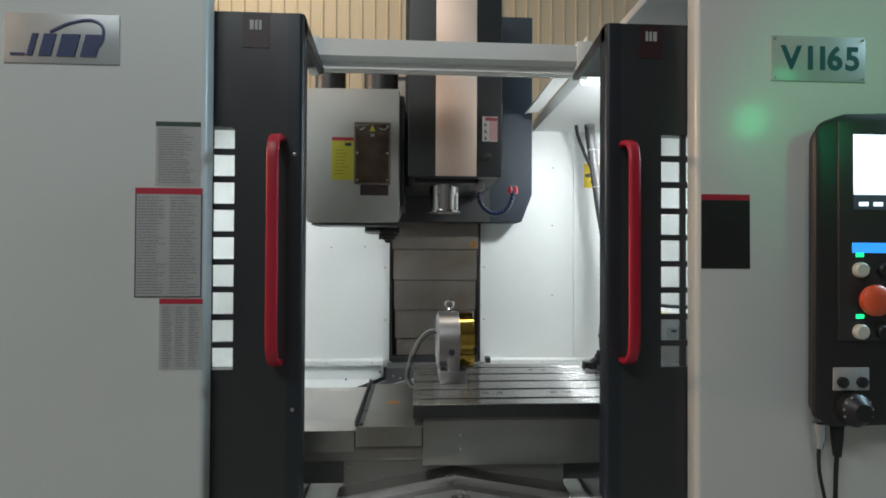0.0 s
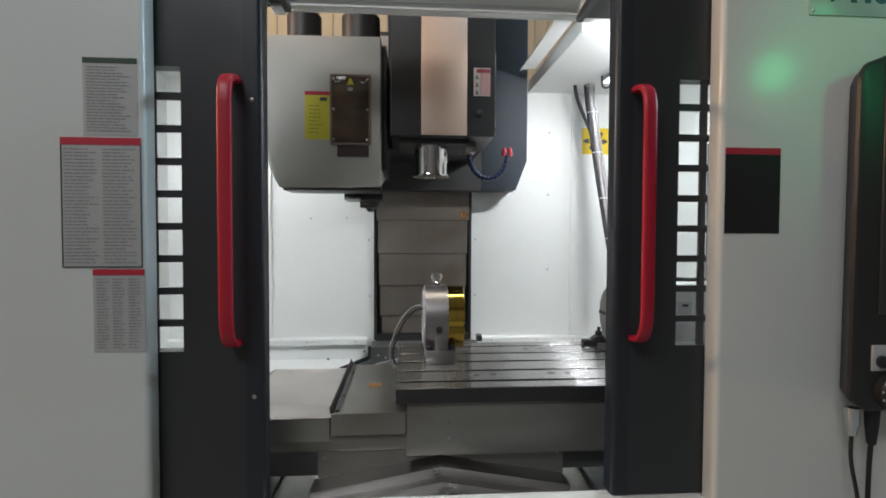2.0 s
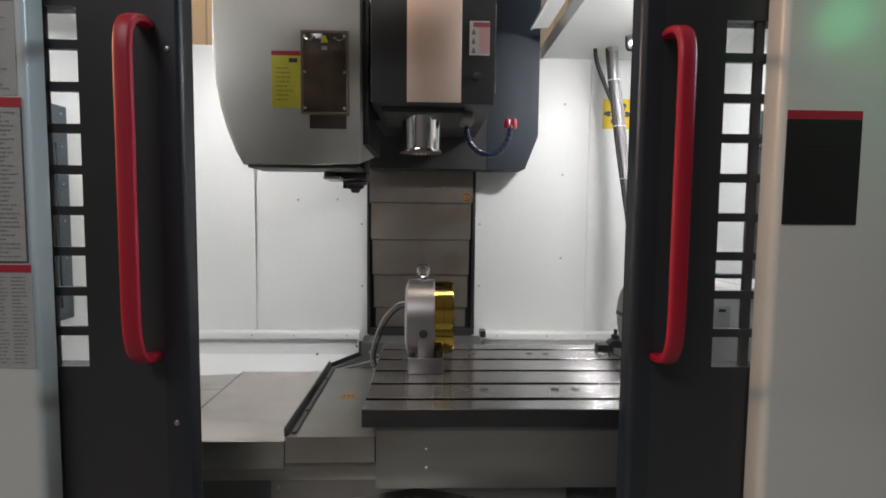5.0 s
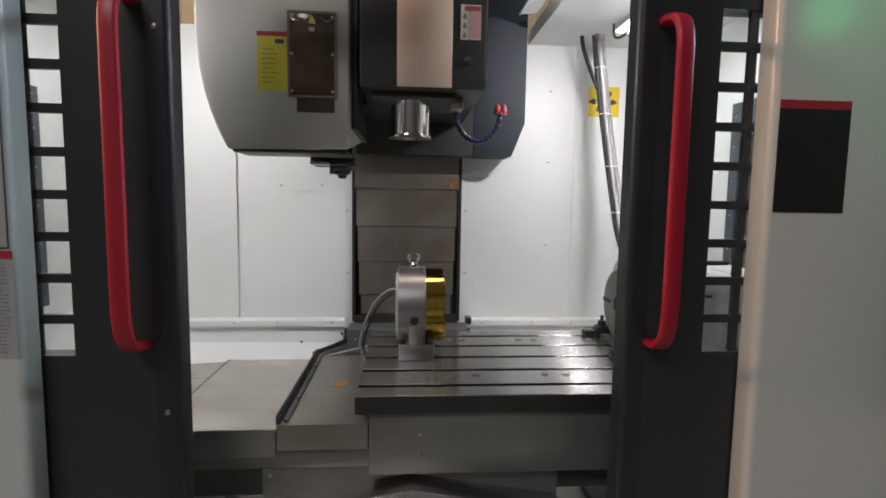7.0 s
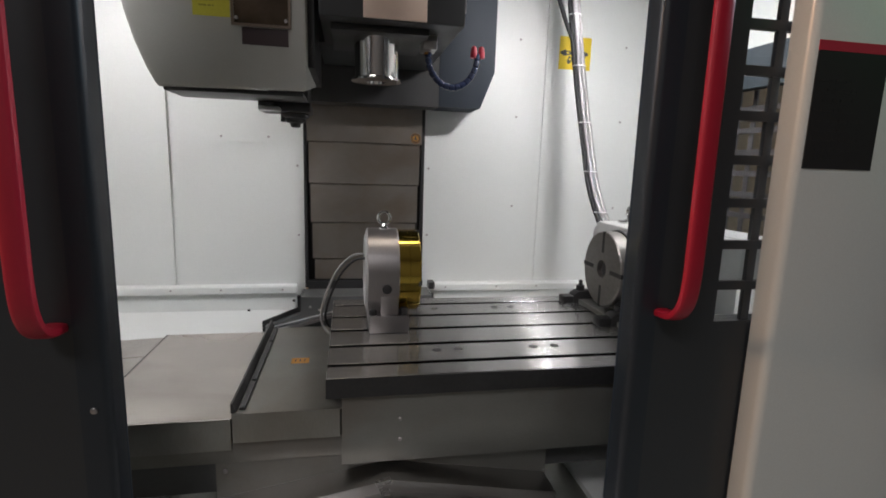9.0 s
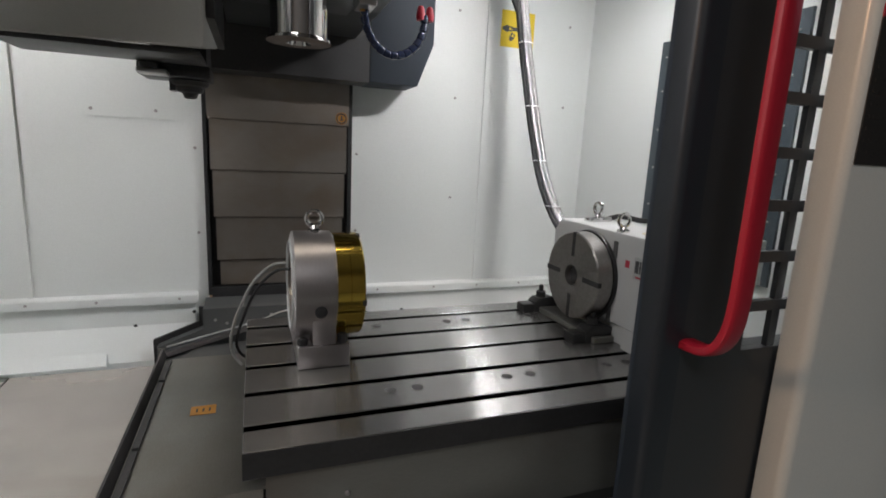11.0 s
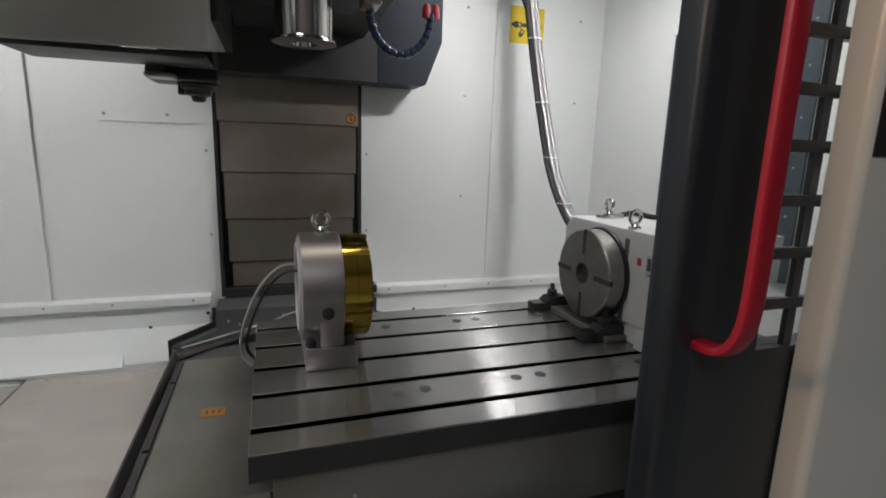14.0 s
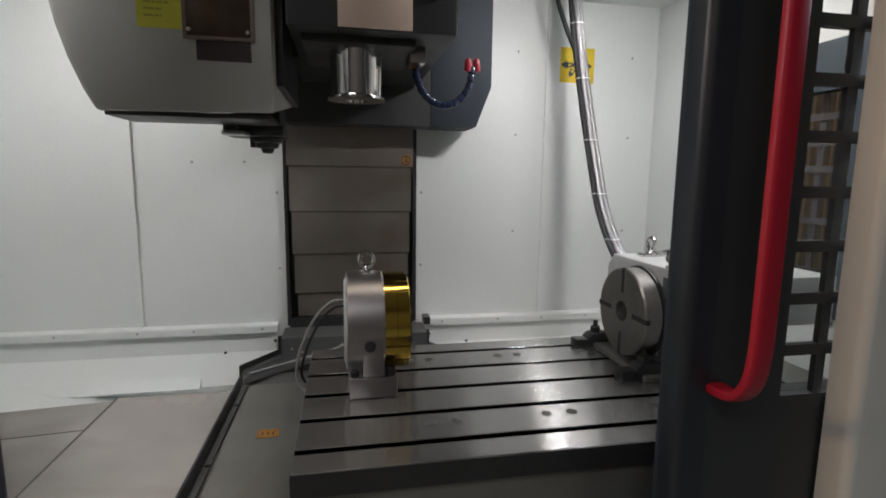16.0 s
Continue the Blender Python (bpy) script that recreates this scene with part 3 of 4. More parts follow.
s = thing("maker_sign", (-1.0, YF, 2.015), "brushed metal sign with a navy blue emblem", "sign")
part("plate", bx(-1.160, -0.838, YF - 0.004, YF, 2.015, 2.160, bevel=0.0012), SIGNP, s)
bm = bmesh.new()
yl = YF - 0.007
for x0, w in ((-1.095, 0.016), (-1.062, 0.034), (-1.012, 0.050), (-0.946, 0.044)):
    part("emblem_bar", prism(bmesh.new(), [(x0, 2.036), (x0 + w, 2.036), (x0 + w + 0.016, 2.100), (x0 + 0.016, 2.100)], "y", yl, YF - 0.003), NAVY, s)
bm = box(bm, -1.140, -1.100, yl, YF - 0.003, 2.036, 2.043)
part("emblem_dash", bm, NAVY, s)
pts = [(-1.03 + 0.0, YF - 0.006, 2.105), (-0.98, YF - 0.006, 2.130), (-0.92, YF - 0.006, 2.142), (-0.885, YF - 0.006, 2.125), (-0.886, YF - 0.006, 2.085), (-0.91, YF - 0.006, 2.045)]
part("emblem_arc", tube(bmesh.new(), pts, 0.0045, 6, 8, 0.4), NAVY, s)

# ---- control pendant ----
p = thing("control_pendant", (1.40, 1.5, 0.98), "black machine control pendant with a lit screen", "control panel")
YP = 1.515
out = [(1.206, 1.83), (1.222, 1.865), (1.30, 1.895), (1.70, 1.91), (1.74, 1.88), (1.74, 0.97), (1.25, 0.965), (1.200, 1.0)]
bm = prism(bmesh.new(), out, "y", YP, YP + 0.09, bevel=0.012)
for v in bm.verts:
    if v.co.y > YP + 0.05 and v.co.x < 1.30:
        v.co.x += 0.046
part("housing", bm, BLACKP, p)
fp = part("face_plate", bx(1.270, 1.72, YP - 0.006, YP + 0.002, 1.22, 1.87, bevel=0.003), mat("dark_grey_face", (0.03, 0.03, 0.032), 0.4), p)
part("screen", bx(1.316, 1.66, YP - 0.009, YP - 0.005, 1.652, 1.830), SCREEN, fp, "lit white screen")
part("screen_bar", bx(1.316, 1.66, YP - 0.009, YP - 0.005, 1.608, 1.651), mat("screen_grey", (0.10, 0.11, 0.16), 0.3), fp)
bm = bmesh.new()
for k in range(5):
    box(bm, 1.330 + k * 0.045, 1.358 + k * 0.045, YP - 0.0105, YP - 0.009, 1.618, 1.630)
part("soft_keys", bm, SCREEN, fp)
part("blue_display", bx(1.311, 1.50, YP - 0.009, YP - 0.005, 1.480, 1.510), SCREENB, fp, "lit blue display strip")
for x, z, m, r in [(1.332, 1.430, BUTTON, 0.022), (1.405, 1.430, BLACKP, 0.020), (1.332, 1.248, BUTTON, 0.022), (1.400, 1.248, BLACKP, 0.020)]:
    b = part("button", lathe(bmesh.new(), [(0, r), (-0.012, r), (-0.016, r * 0.8)], (x, YP - 0.006, z), "y", 20), m, fp)
part("emergency_stop", lathe(bmesh.new(), [(0, 0.022), (-0.02, 0.022), (-0.022, 0.045), (-0.034, 0.045), (-0.042, 0.036), (-0.045, 0.015)], (1.357, YP - 0.006, 1.342), "y", 28), ESTOP, fp, "orange-red mushroom stop button")
for z in (1.468, 1.287):
    part("indicator", bx(1.322, 1.345, YP - 0.0085, YP - 0.005, z, z + 0.012), GREENL, fp, "small lit green indicator")
part("socket_plate", bx(1.255, 1.365, YP - 0.004, YP + 0.002, 1.075, 1.142, bevel=0.002), SIGNP, p, "silver key socket plate")
for x in (1.280, 1.340):
    part("socket", lathe(bmesh.new(), [(0, 0.016), (-0.008, 0.016), (-0.010, 0.011)], (x, YP - 0.004, 1.100), "y", 18), BLACKP, p)
part("handwheel", lathe(bmesh.new(), [(0, 0.048), (-0.02, 0.048), (-0.024, 0.044), (-0.040, 0.030), (-0.044, 0.026)], (1.312, YP, 1.020), "y", 30), BLACKP, p)
bm = bmesh.new()
for k in range(9):
    a = radians(-20 + k * 27.5)
    cx, cz = 1.312 + 0.043 * math.cos(a), 1.020 + 0.043 * math.sin(a)
    box(bm, cx - 0.003, cx + 0.003, YP - 0.0255, YP - 0.0225, cz - 0.003, cz + 0.003)
part("dial_marks", bm, PAPERG, p)
part("connector", lathe(bmesh.new(), [(0, 0.017), (-0.045, 0.017), (-0.05, 0.014), (-0.075, 0.011)], (1.245, YP + 0.04, 0.966), "z", 18), CHROME, p, "chrome cable connector")
part("cable", tube(bmesh.new(), [(1.245, YP + 0.04, 0.90), (1.246, YP + 0.04, 0.82), (1.262, YP + 0.03, 0.70), (1.285, YP + 0.02, 0.45), (1.30, YP + 0.03, 0.05)], 0.005, 8), RUBBER_SHADE, p)
part("cable_sleeve", lathe(bmesh.new(), [(0, 0.019), (-0.05, 0.016), (-0.10, 0.011)], (1.302, YP + 0.04, 0.966), "z", 14), RUBBER_SHADE, p)
part("cable", tube(bmesh.new(), [(1.302, YP + 0.04, 0.88), (1.298, YP + 0.04, 0.80), (1.288, YP + 0.03, 0.66), (1.292, YP + 0.02, 0.40), (1.31, YP + 0.03, 0.05)], 0.006, 8), RUBBER_SHADE, p)
part("mounting_arm", bx(1.42, 1.54, YP + 0.09, YF, 1.30, 1.42), BLACKP, p)

# ---- column with telescopic way cover ----
c = thing("way_cover", (0.15, YW, 0.78), "brushed steel telescopic cover with five plates", "cover")
bm = bmesh.new()
box(bm, -0.135, -0.121, YW - 0.022, YW + 0.03, 0.80, 2.6)
box(bm, 0.421, 0.437, YW - 0.022, YW + 0.03, 0.80, 2.6)
box(bm, -0.121, 0.421, YW - 0.035, YW + 0.03, 0.78, 0.835)
box(bm, -0.121, 0.421, YW + 0.01, YW + 0.03, 0.835, 2.6)
part("channel_frame", bm, IRON, c, "black channel frame")
levels = [(0.838, 0.975, 0.032), (0.944, 1.15, 0.022), (1.121, 1.33, 0.016), (1.307, 1.53, 0.010), (1.500, 2.55, 0.003)]
for k, (a, b, inset) in enumerate(levels):
    pts = [(YW - 0.010 - 0.010 * k, b), (YW - 0.010 - 0.010 * k, a), (YW - 0.014 - 0.010 * k, a), (YW - 0.0185 - 0.010 * k, a + 0.004), (YW - 0.0185 - 0.010 * k, b)]
    part("cover_plate", prism(bmesh.new(), pts, "x", -0.120 + inset, 0.420 - inset), PLATE, c)
bm = lathe(bmesh.new(), [(0, 0.024), (-0.001, 0.024)], (0.387, YW - 0.0590, 1.532), "y", 24)
part("sticker", bm, ORANGE, c, "round orange warning sticker")
part("sticker_mark", torus(bmesh.new(), (0.387, YW - 0.0605, 1.532), 0.018, 0.0025, "y", 24, 4), INK, c)
bm = bmesh.new()
box(bm, 0.380, 0.394, YW - 0.0615, YW - 0.0600, 1.524, 1.530)
box(bm, 0.384, 0.389, YW - 0.0615, YW - 0.0600, 1.530, 1.544)
part("sticker_mark", bm, INK, c)
# foot cover between table and column
f = thing("column_foot_cover", (0.15, 2.9, 0.7), "dark grey sheet cover over the column foot", "cover")
part("top_sheet", prism(bmesh.new(), [(-0.312, 0.45), (-0.312, 0.600), (-0.150, 0.664), (0.470, 0.664), (0.630, 0.600), (0.630, 0.45)], "y", 2.50, 3.075), GUARD, f)
RIM = [(-0.318, 0.45), (-0.318, 0.676), (-0.160, 0.738), (-0.160, 0.795), (0.478, 0.795), (0.478, 0.738), (0.636, 0.676), (0.636, 0.45)]
part("rim_plate", prism(bmesh.new(), RIM, "y", 3.122, 3.137), IRON, f, "black rim plate")
FACE = [(-0.300, 0.45), (-0.300, 0.662), (-0.142, 0.724), (-0.142, 0.800), (0.462, 0.800), (0.462, 0.724), (0.620, 0.662), (0.620, 0.45)]
part("face_plate", prism(bmesh.new(), FACE, "y", 3.076, 3.121), GUARD, f)
part("rear_ledge", prism(bmesh.new(), [(3.122, 0.800), (3.225, 0.802), (3.225, 0.74), (3.122, 0.74)], "x", -0.142, 0.462), GUARD, f)
for m in (1, -1):
    X = [0.16 + m * (x - 0.16) for x in (-0.290, 0.060, 0.060, -0.286)]
    part("edge_channel", prism(bmesh.new(), list(zip(X, (0.628, 0.727, 0.740, 0.645))), "y", 3.046, 3.0755), SILV, f, "light grey edge channel")
    part("channel_foot", bx(*sorted((0.16 + m * (-0.296 - 0.16), 0.16 + m * (-0.272 - 0.16))), 3.068, 3.0755, 0.600, 0.660), SHEET, f)
screw_heads([(-0.284, 3.067, 0.648), (-0.284, 3.067, 0.612), (-0.10, 3.0755, 0.755), (-0.06, 3.0755, 0.74)], "y", parent=f, radius=0.006)
screw_heads([(0.10, 3.0755, 0.765), (0.18, 3.0755, 0.765)], "y", parent=f, radius=0.006)
part("corner_block", bx(0.464, 0.492, YW - 0.10, YW - 0.037, 0.802, 0.835), IRON, f)

# ---- spindle head ----
h = thing("spindle_head", (0.158, 2.6, 1.66), "charcoal machine spindle head with a brushed steel strip", "spindle head")
HF = 2.30
part("front_cover", bx(-0.008, 0.405, HF, 2.66, 1.811, 3.05, bevel=0.006), HEADP, h)
part("steel_strip", bx(0.112, 0.292, HF - 0.006, HF, 1.814, 3.03, bevel=0.002), STEELV, h, "brushed steel strip")
part("base_casting", prism(bmesh.new(), [(-0.10, 1.665), (0.468, 1.665), (0.468, 2.0), (-0.10, 2.0)], "y", 3.08, 3.22), IRON, h, "oily black base casting")
part("rear_body", bx(-0.030, 0.41, 2.66, 3.079, 1.818, 2.95), HEADP, h)
part("side_cover", prism(bmesh.new(), [(0.47, 1.668), (0.66, 1.668), (0.722, 1.83), (0.722, 2.90), (0.47, 2.90)], "y", 3.08, 3.27, bevel=0.003), BLUE, h, "slate blue side cover")
part("nose", lathe(bmesh.new(), [(0.25, 0.105), (0.19, 0.105), (0.185, 0.082), (0.155, 0.082), (0.150, 0.070), (0.012, 0.068), (0.008, 0.077), (0.002, 0.078), (0.0, 0.060), (0.0, 0.030), (0.03, 0.022)], (0.158, 2.45, 1.663), "z", 48), CHROME, h, "polished spindle nose")
part("nose_mount", bx(0.02, 0.31, 2.36, 2.66, 1.792, 1.815, bevel=0.004), HEADP, h)
lb = part("head_label", bx(0.318, 0.385, HF - 0.0015, HF, 1.970, 2.080), PAPERW, h, "white and pink printed label")
PINK = mat("faded_pink_ink", (0.62, 0.40, 0.41), 0.5)
part("pink_field", bx(0.350, 0.384, HF - 0.0025, HF - 0.0015, 1.974, 2.060), PINK, lb)
part("red_strip", bx(0.330, 0.384, HF - 0.0025, HF - 0.0015, 2.0605, 2.076), mat("dull_red_ink", (0.34, 0.09, 0.11), 0.5), lb)
for z in (2.046, 2.016, 1.986):
    part("pictogram", prism(bmesh.new(), [(0.324, z - 0.010), (0.338, z - 0.010), (0.336, z), (0.331, z + 0.010), (0.327, z)], "y", HF - 0.0025, HF - 0.0015), INKG, lb)
part("plug", lathe(bmesh.new(), [(0, 0.014), (-0.006, 0.014), (-0.008, 0.008)], (0.345, HF, 1.902), "y", 16), IRON, h)
em = part("emblem_plate", bx(0.128, 0.276, HF - 0.008, HF - 0.006, 2.76, 2.94), YELLOW, h, "yellow emblem plate")
bm = bmesh.new()
box(bm, 0.194, 0.210, HF - 0.010, HF - 0.008, 2.79, 2.91)
box(bm, 0.142, 0.262, HF - 0.010, HF - 0.008, 2.842, 2.858)
part("emblem", bm, INK, em)
part("edge_trim", bx(0.4052, 0.4075, HF + 0.004, HF + 0.012, 1.85, 2.14), SILV, h, "thin bright edge trim")
# coolant hose with red nozzles
part("hose_block", bx(0.300, 0.345, 2.42, 2.50, 1.768, 1.813, bevel=0.004), STEEL, h)
arc_pts = []
for k in range(15):
    a = radians(180 + k * 180 / 14)
    arc_pts.append((0.405 + 0.082 * math.cos(a), 2.47, 1.765 + 0.10 * math.sin(a)))
for k, pnt in enumerate(arc_pts):
    q0 = arc_pts[max(k - 1, 0)]
    q1 = arc_pts[min(k + 1, 14)]
    d = (Vector(q1) - Vector(q0)).normalized()
    bm = lathe(bmesh.new(), [(-0.012, 0.008), (-0.008, 0.0115), (0.004, 0.0115), (0.011, 0.008)], (0, 0, 0), "z", 10)
    bm.transform(Matrix.Translation(pnt) @ d.to_track_quat("Z", "Y").to_matrix().to_4x4())
    part("hose_link", bm, LINKP, h, "blue-black hose link")
for x, m in ((0.322, ORANGE), (0.475, RED), (0.500, RED)):
    part("nozzle", lathe(bmesh.new(), [(0, 0.011), (0.012, 0.012), (0.030, 0.009), (0.036, 0.005)], (x, 2.47, 1.762), "z", 12), m, h)

# ---- tool magazine ----
g = thing("tool_magazine", (-0.33, 2.36, 1.61), "warm grey tool magazine housing with labels", "tool magazine")
MY = 2.358
left = [(-0.452, 1.605), (-0.478, 1.655), (-0.505, 1.725), (-0.526, 1.80), (-0.540, 1.88), (-0.548, 1.97), (-0.550, 2.06), (-0.548, 2.15), (-0.545, 2.21)]
out = [(-0.048, 2.215), (-0.048, 1.612)] + left
bm = prism(bmesh.new(), out, "y", MY, 2.86, bevel=0.010)
for v in bm.verts:
    if v.co.z < 1.80:
        v.co.z += 0.16 * (v.co.y - MY) * (1.80 - v.co.z) / 0.19
part("housing", bm, MAGAZ, g)
part("back_flange", bx(-0.048, -0.029, 2.42, 2.84, 1.69, 2.20), IRON, g)
wn = part("sight_window", bx(-0.243, -0.094, MY - 0.006, MY + 0.001, 1.785, 2.052, bevel=0.002), AMBER, g, "smoked amber sight window")
bm = bmesh.new()
box(bm, -0.249, -0.241, MY - 0.008, MY - 0.001, 1.780, 2.058)
box(bm, -0.096, -0.088, MY - 0.008, MY - 0.001, 1.780, 2.058)
box(bm, -0.241, -0.096, MY - 0.008, MY - 0.001, 1.780, 1.787)
box(bm, -0.241, -0.096, MY - 0.008, MY - 0.001, 2.050, 2.058)
part("window_frame", bm, mat("brown_window_frame", (0.16, 0.12, 0.09), 0.3), wn)
# bent chrome strips added to draw the white glints on the window
for a, b, z in ((-0.236, -0.200, 2.028), (-0.138, -0.102, 2.028)):
    part("window_glint", tube(bmesh.new(), [(a, MY - 0.008, z + 0.006), (a + 0.012, MY - 0.009, z - 0.003), (b - 0.012, MY - 0.009, z - 0.002), (b, MY - 0.008, z + 0.007)], 0.0035, 6), CHROME, wn, "bright bent strip for a glint on the window")
# yellow and pale patches that draw small reflections in the glass
part("reflection_patch", prism(bmesh.new(), [(-0.182, 2.018), (-0.156, 2.018), (-0.162, 2.034), (-0.169, 2.044), (-0.176, 2.034)], "y", MY - 0.0085, MY - 0.0055), YELLG, wn, "small yellow patch for a reflection on the window")
part("reflection_patch", bx(-0.178, -0.160, MY - 0.0085, MY - 0.0055, 1.994, 2.006), PAPERG, wn)
screw_heads([(x, MY - 0.008, z) for x in (-0.235, -0.102) for z in (1.80, 1.92, 2.04)], "y", parent=g, radius=0.005)
lb = part("hazard_label", bx(-0.349, -0.252, MY - 0.0015, MY, 1.800, 1.975), YELLG, g, "acid yellow warning label")
part("label_heading", bx(-0.349, -0.252, MY - 0.0022, MY - 0.0004, 1.9755, 1.990), REDINK, lb)
part("print", text_rows(-0.335, -0.265, 1.82, 1.94, 8, MY - 0.0016, 21, 0.9), mat("olive_print", (0.32, 0.30, 0.03), 0.5), lb)
part("pictogram", bx(-0.290, -0.262, MY - 0.003, MY - 0.0015, 1.952, 1.966), INK, lb)
part("name_plate", bx(-0.222, -0.097, MY - 0.002, MY, 1.732, 1.778), mat("dark_maroon_plate", (0.035, 0.018, 0.020), 0.45), g, "dark maroon plate")
part("bottom_plate", bx(-0.440, -0.060, MY + 0.016, MY + 0.19, 1.599, 1.611, bevel=0.002), IRON, g, "black bottom plate")
part("vent", bx(-0.395, -0.31, 2.40, 2.48, 1.606, 1.634, bevel=0.004), IRON, g)
part("vent", bx(-0.34, -0.24, 2.43, 2.45, 1.602, 1.630), IRON, g)
for x, r in ((-0.40, 0.075), (-0.15, 0.085)):
    part("motor", lathe(bmesh.new(), [(0, r), (0.17, r), (0.18, r * 0.9)], (x, 2.62, 2.216), "z", 24), IRON, g, "black drive motor")
# tool change arm
a = g
part("bearing_block", bx(-0.225, -0.055, 2.60, 2.74, 1.575, 1.608, bevel=0.006), IRON, a, "oily black tool change arm")
part("arm_mount", bx(-0.185, -0.060, 2.560, 2.720, 1.606, 1.665), IRON, a)
part("grip_bar", bx(-0.215, -0.150, 2.535, 2.60, 1.572, 1.584, bevel=0.003), STEEL, a)
part("grip_hook", lathe(bmesh.new(), [(0.0, 0.022), (0.012, 0.022), (0.014, 0.016)], (-0.190, 2.556, 1.584), "z", 16), IRON, a)
part("tool_pot", lathe(bmesh.new(), [(0.06, 0.052), (0.030, 0.056), (0.026, 0.048), (0.010, 0.047), (0.006, 0.050), (-0.004, 0.046), (-0.008, 0.036), (-0.020, 0.032), (-0.024, 0.020), (-0.036, 0.016), (-0.038, 0.010)], (-0.112, 2.68, 1.565), "z", 24), IRON, a)
part("finger", bx(-0.16, -0.145, 2.66, 2.70, 1.545, 1.58), IRON, a)
part("finger", bx(-0.095, -0.08, 2.66, 2.70, 1.548, 1.58), IRON, a)

# ---- saddle, telescopic side covers and front cover ----
TX0, TX1, TY0, TY1, TZ = 0.022, 1.142, 1.840, 2.480, 0.950
s = thing("saddle", (0.2, 2.1, 0.45), "grey painted saddle under the table", "saddle")
part("front_face", bx(-0.72, 1.05, 1.875, 2.46, 0.745, 0.798, bevel=0.004), SADDLE, s)
part("lower_block", bx(-0.22, 0.56, 1.880, 2.46, 0.50, 0.744), SADDLE, s)
part("side_block", bx(-0.62, -0.225, 1.91, 2.40, 0.655, 0.743), GUARD, s)
part("side_block", bx(0.565, 0.95, 1.91, 2.40, 0.655, 0.743), GUARD, s)
screw_heads([(-0.20, 1.8795, 0.725), (0.54, 1.8795, 0.725), (-0.20, 1.8795, 0.64), (0.54, 1.8795, 0.64)], "y", parent=s, radius=0.006)
k = thing("table_cover_left", (-0.1, 2.1, 0.85), "stained sheet metal way cover beside the table", "way cover", "telescopic way covers")
part("top_plate", bx(-0.178, TX0 + 0.10, 1.868, 2.445, 0.863, 0.868), SHEET, k)
part("front_skirt", bx(-0.178, TX0 + 0.03, 1.862, 1.868, 0.800, 0.868), SHEET, k)
part("edge_ridge", prism(bmesh.new(), [(-0.182, 0.866), (-0.182, 0.889), (-0.178, 0.889), (-0.170, 0.869)], "y", 1.87, 2.465), IRON, k, "raised black wiper edge")
for y0, y1 in ((1.88, 2.02), (2.03, 2.30), (2.31, 2.43)):
    part("wiper_clip", bx(-0.166, -0.154, y0, y1, 0.868, 0.874), IRON, k)
part("sticker", bx(-0.084, -0.036, 2.135, 2.172, 0.868, 0.8690), ORANGE, k, "worn orange sticker")
bm = bmesh.new()
for j in range(3):
    box(bm, -0.074 + j * 0.012, -0.070 + j * 0.012, 2.146, 2.160, 0.869, 0.8694)
part("sticker_print", bm, INK, k)
part("second_plate", bx(-0.494, -0.173, 1.872, 2.450, 0.848, 0.853), PAN, k, "oil-streaked steel sheet with soft glints in its colour")
for y0, y1 in ((1.876, 2.290), (2.2935, 2.455)):
    part("third_plate", prism(bmesh.new(), [(-1.28, 0.802), (-0.490, 0.837), (-0.490, 0.844), (-1.28, 0.809)], "y", y0, y1), PAN, k, "oil-streaked steel sheet with soft glints in its colour")
# dark strip added to draw the shadow line at the plate edge
part("seam_shadow_strip", bx(-0.4965, -0.4925, 1.872, 2.450, 0.8465, 0.8537), GUARD, k, "thin dark strip for the shadow line at the plate edge")
part("second_skirt", bx(-0.494, -0.183, 1.869, 1.8725, 0.78, 0.853), SHEET, k)
k = thing("table_cover_right", (1.3, 2.1, 0.85), "sheet metal way cover beside the table", "way cover", "telescopic way covers")
part("top_plate", bx(TX1 - 0.10, 1.350, 1.868, 2.500, 0.863, 0.868), SHEET, k)
part("edge_ridge", prism(bmesh.new(), [(1.346, 0.869), (1.353, 0.889), (1.357, 0.889), (1.357, 0.866)], "y", 1.87, 2.52), IRON, k, "raised black wiper edge")
part("second_plate", bx(1.345, 1.59, 1.872, 2.505, 0.848, 0.853), SHEET, k)
part("front_skirt", bx(TX1 - 0.1, 1.59, 1.862, 1.868, 0.77, 0.8625), SHEET, k)
k = thing("front_way_cover", (0.16, 1.8, 0.5), "stepped steel roof-shaped way cover before the saddle", "way cover")
for j, (y0, y1, dz, w) in enumerate([(1.80, 1.882, 0.0, 0.395), (1.765, 1.815, -0.030, 0.40), (1.735, 1.78, -0.060, 0.405), (1.705, 1.75, -0.09, 0.41)]):
    top, low = 0.722 + dz, 0.655 + dz
    pts = [(0.162 - w, low - 0.012), (0.162 - w, low), (0.162, top), (0.162 + w, low), (0.162 + w, low - 0.012), (0.162, top - 0.012)]
    part("cover_plate", prism(bmesh.new(), pts, "y", y0, y1), STEEL, k)
    if j < 4:
        pts = [(0.162 - w, 0.49), (0.162 - w, low - 0.012), (0.162, top - 0.012), (0.162 + w, low - 0.012), (0.162 + w, 0.49)]
        part("cover_riser", prism(bmesh.new(), pts, "y", y0 + 0.006, y0 + 0.012), STEEL, k)

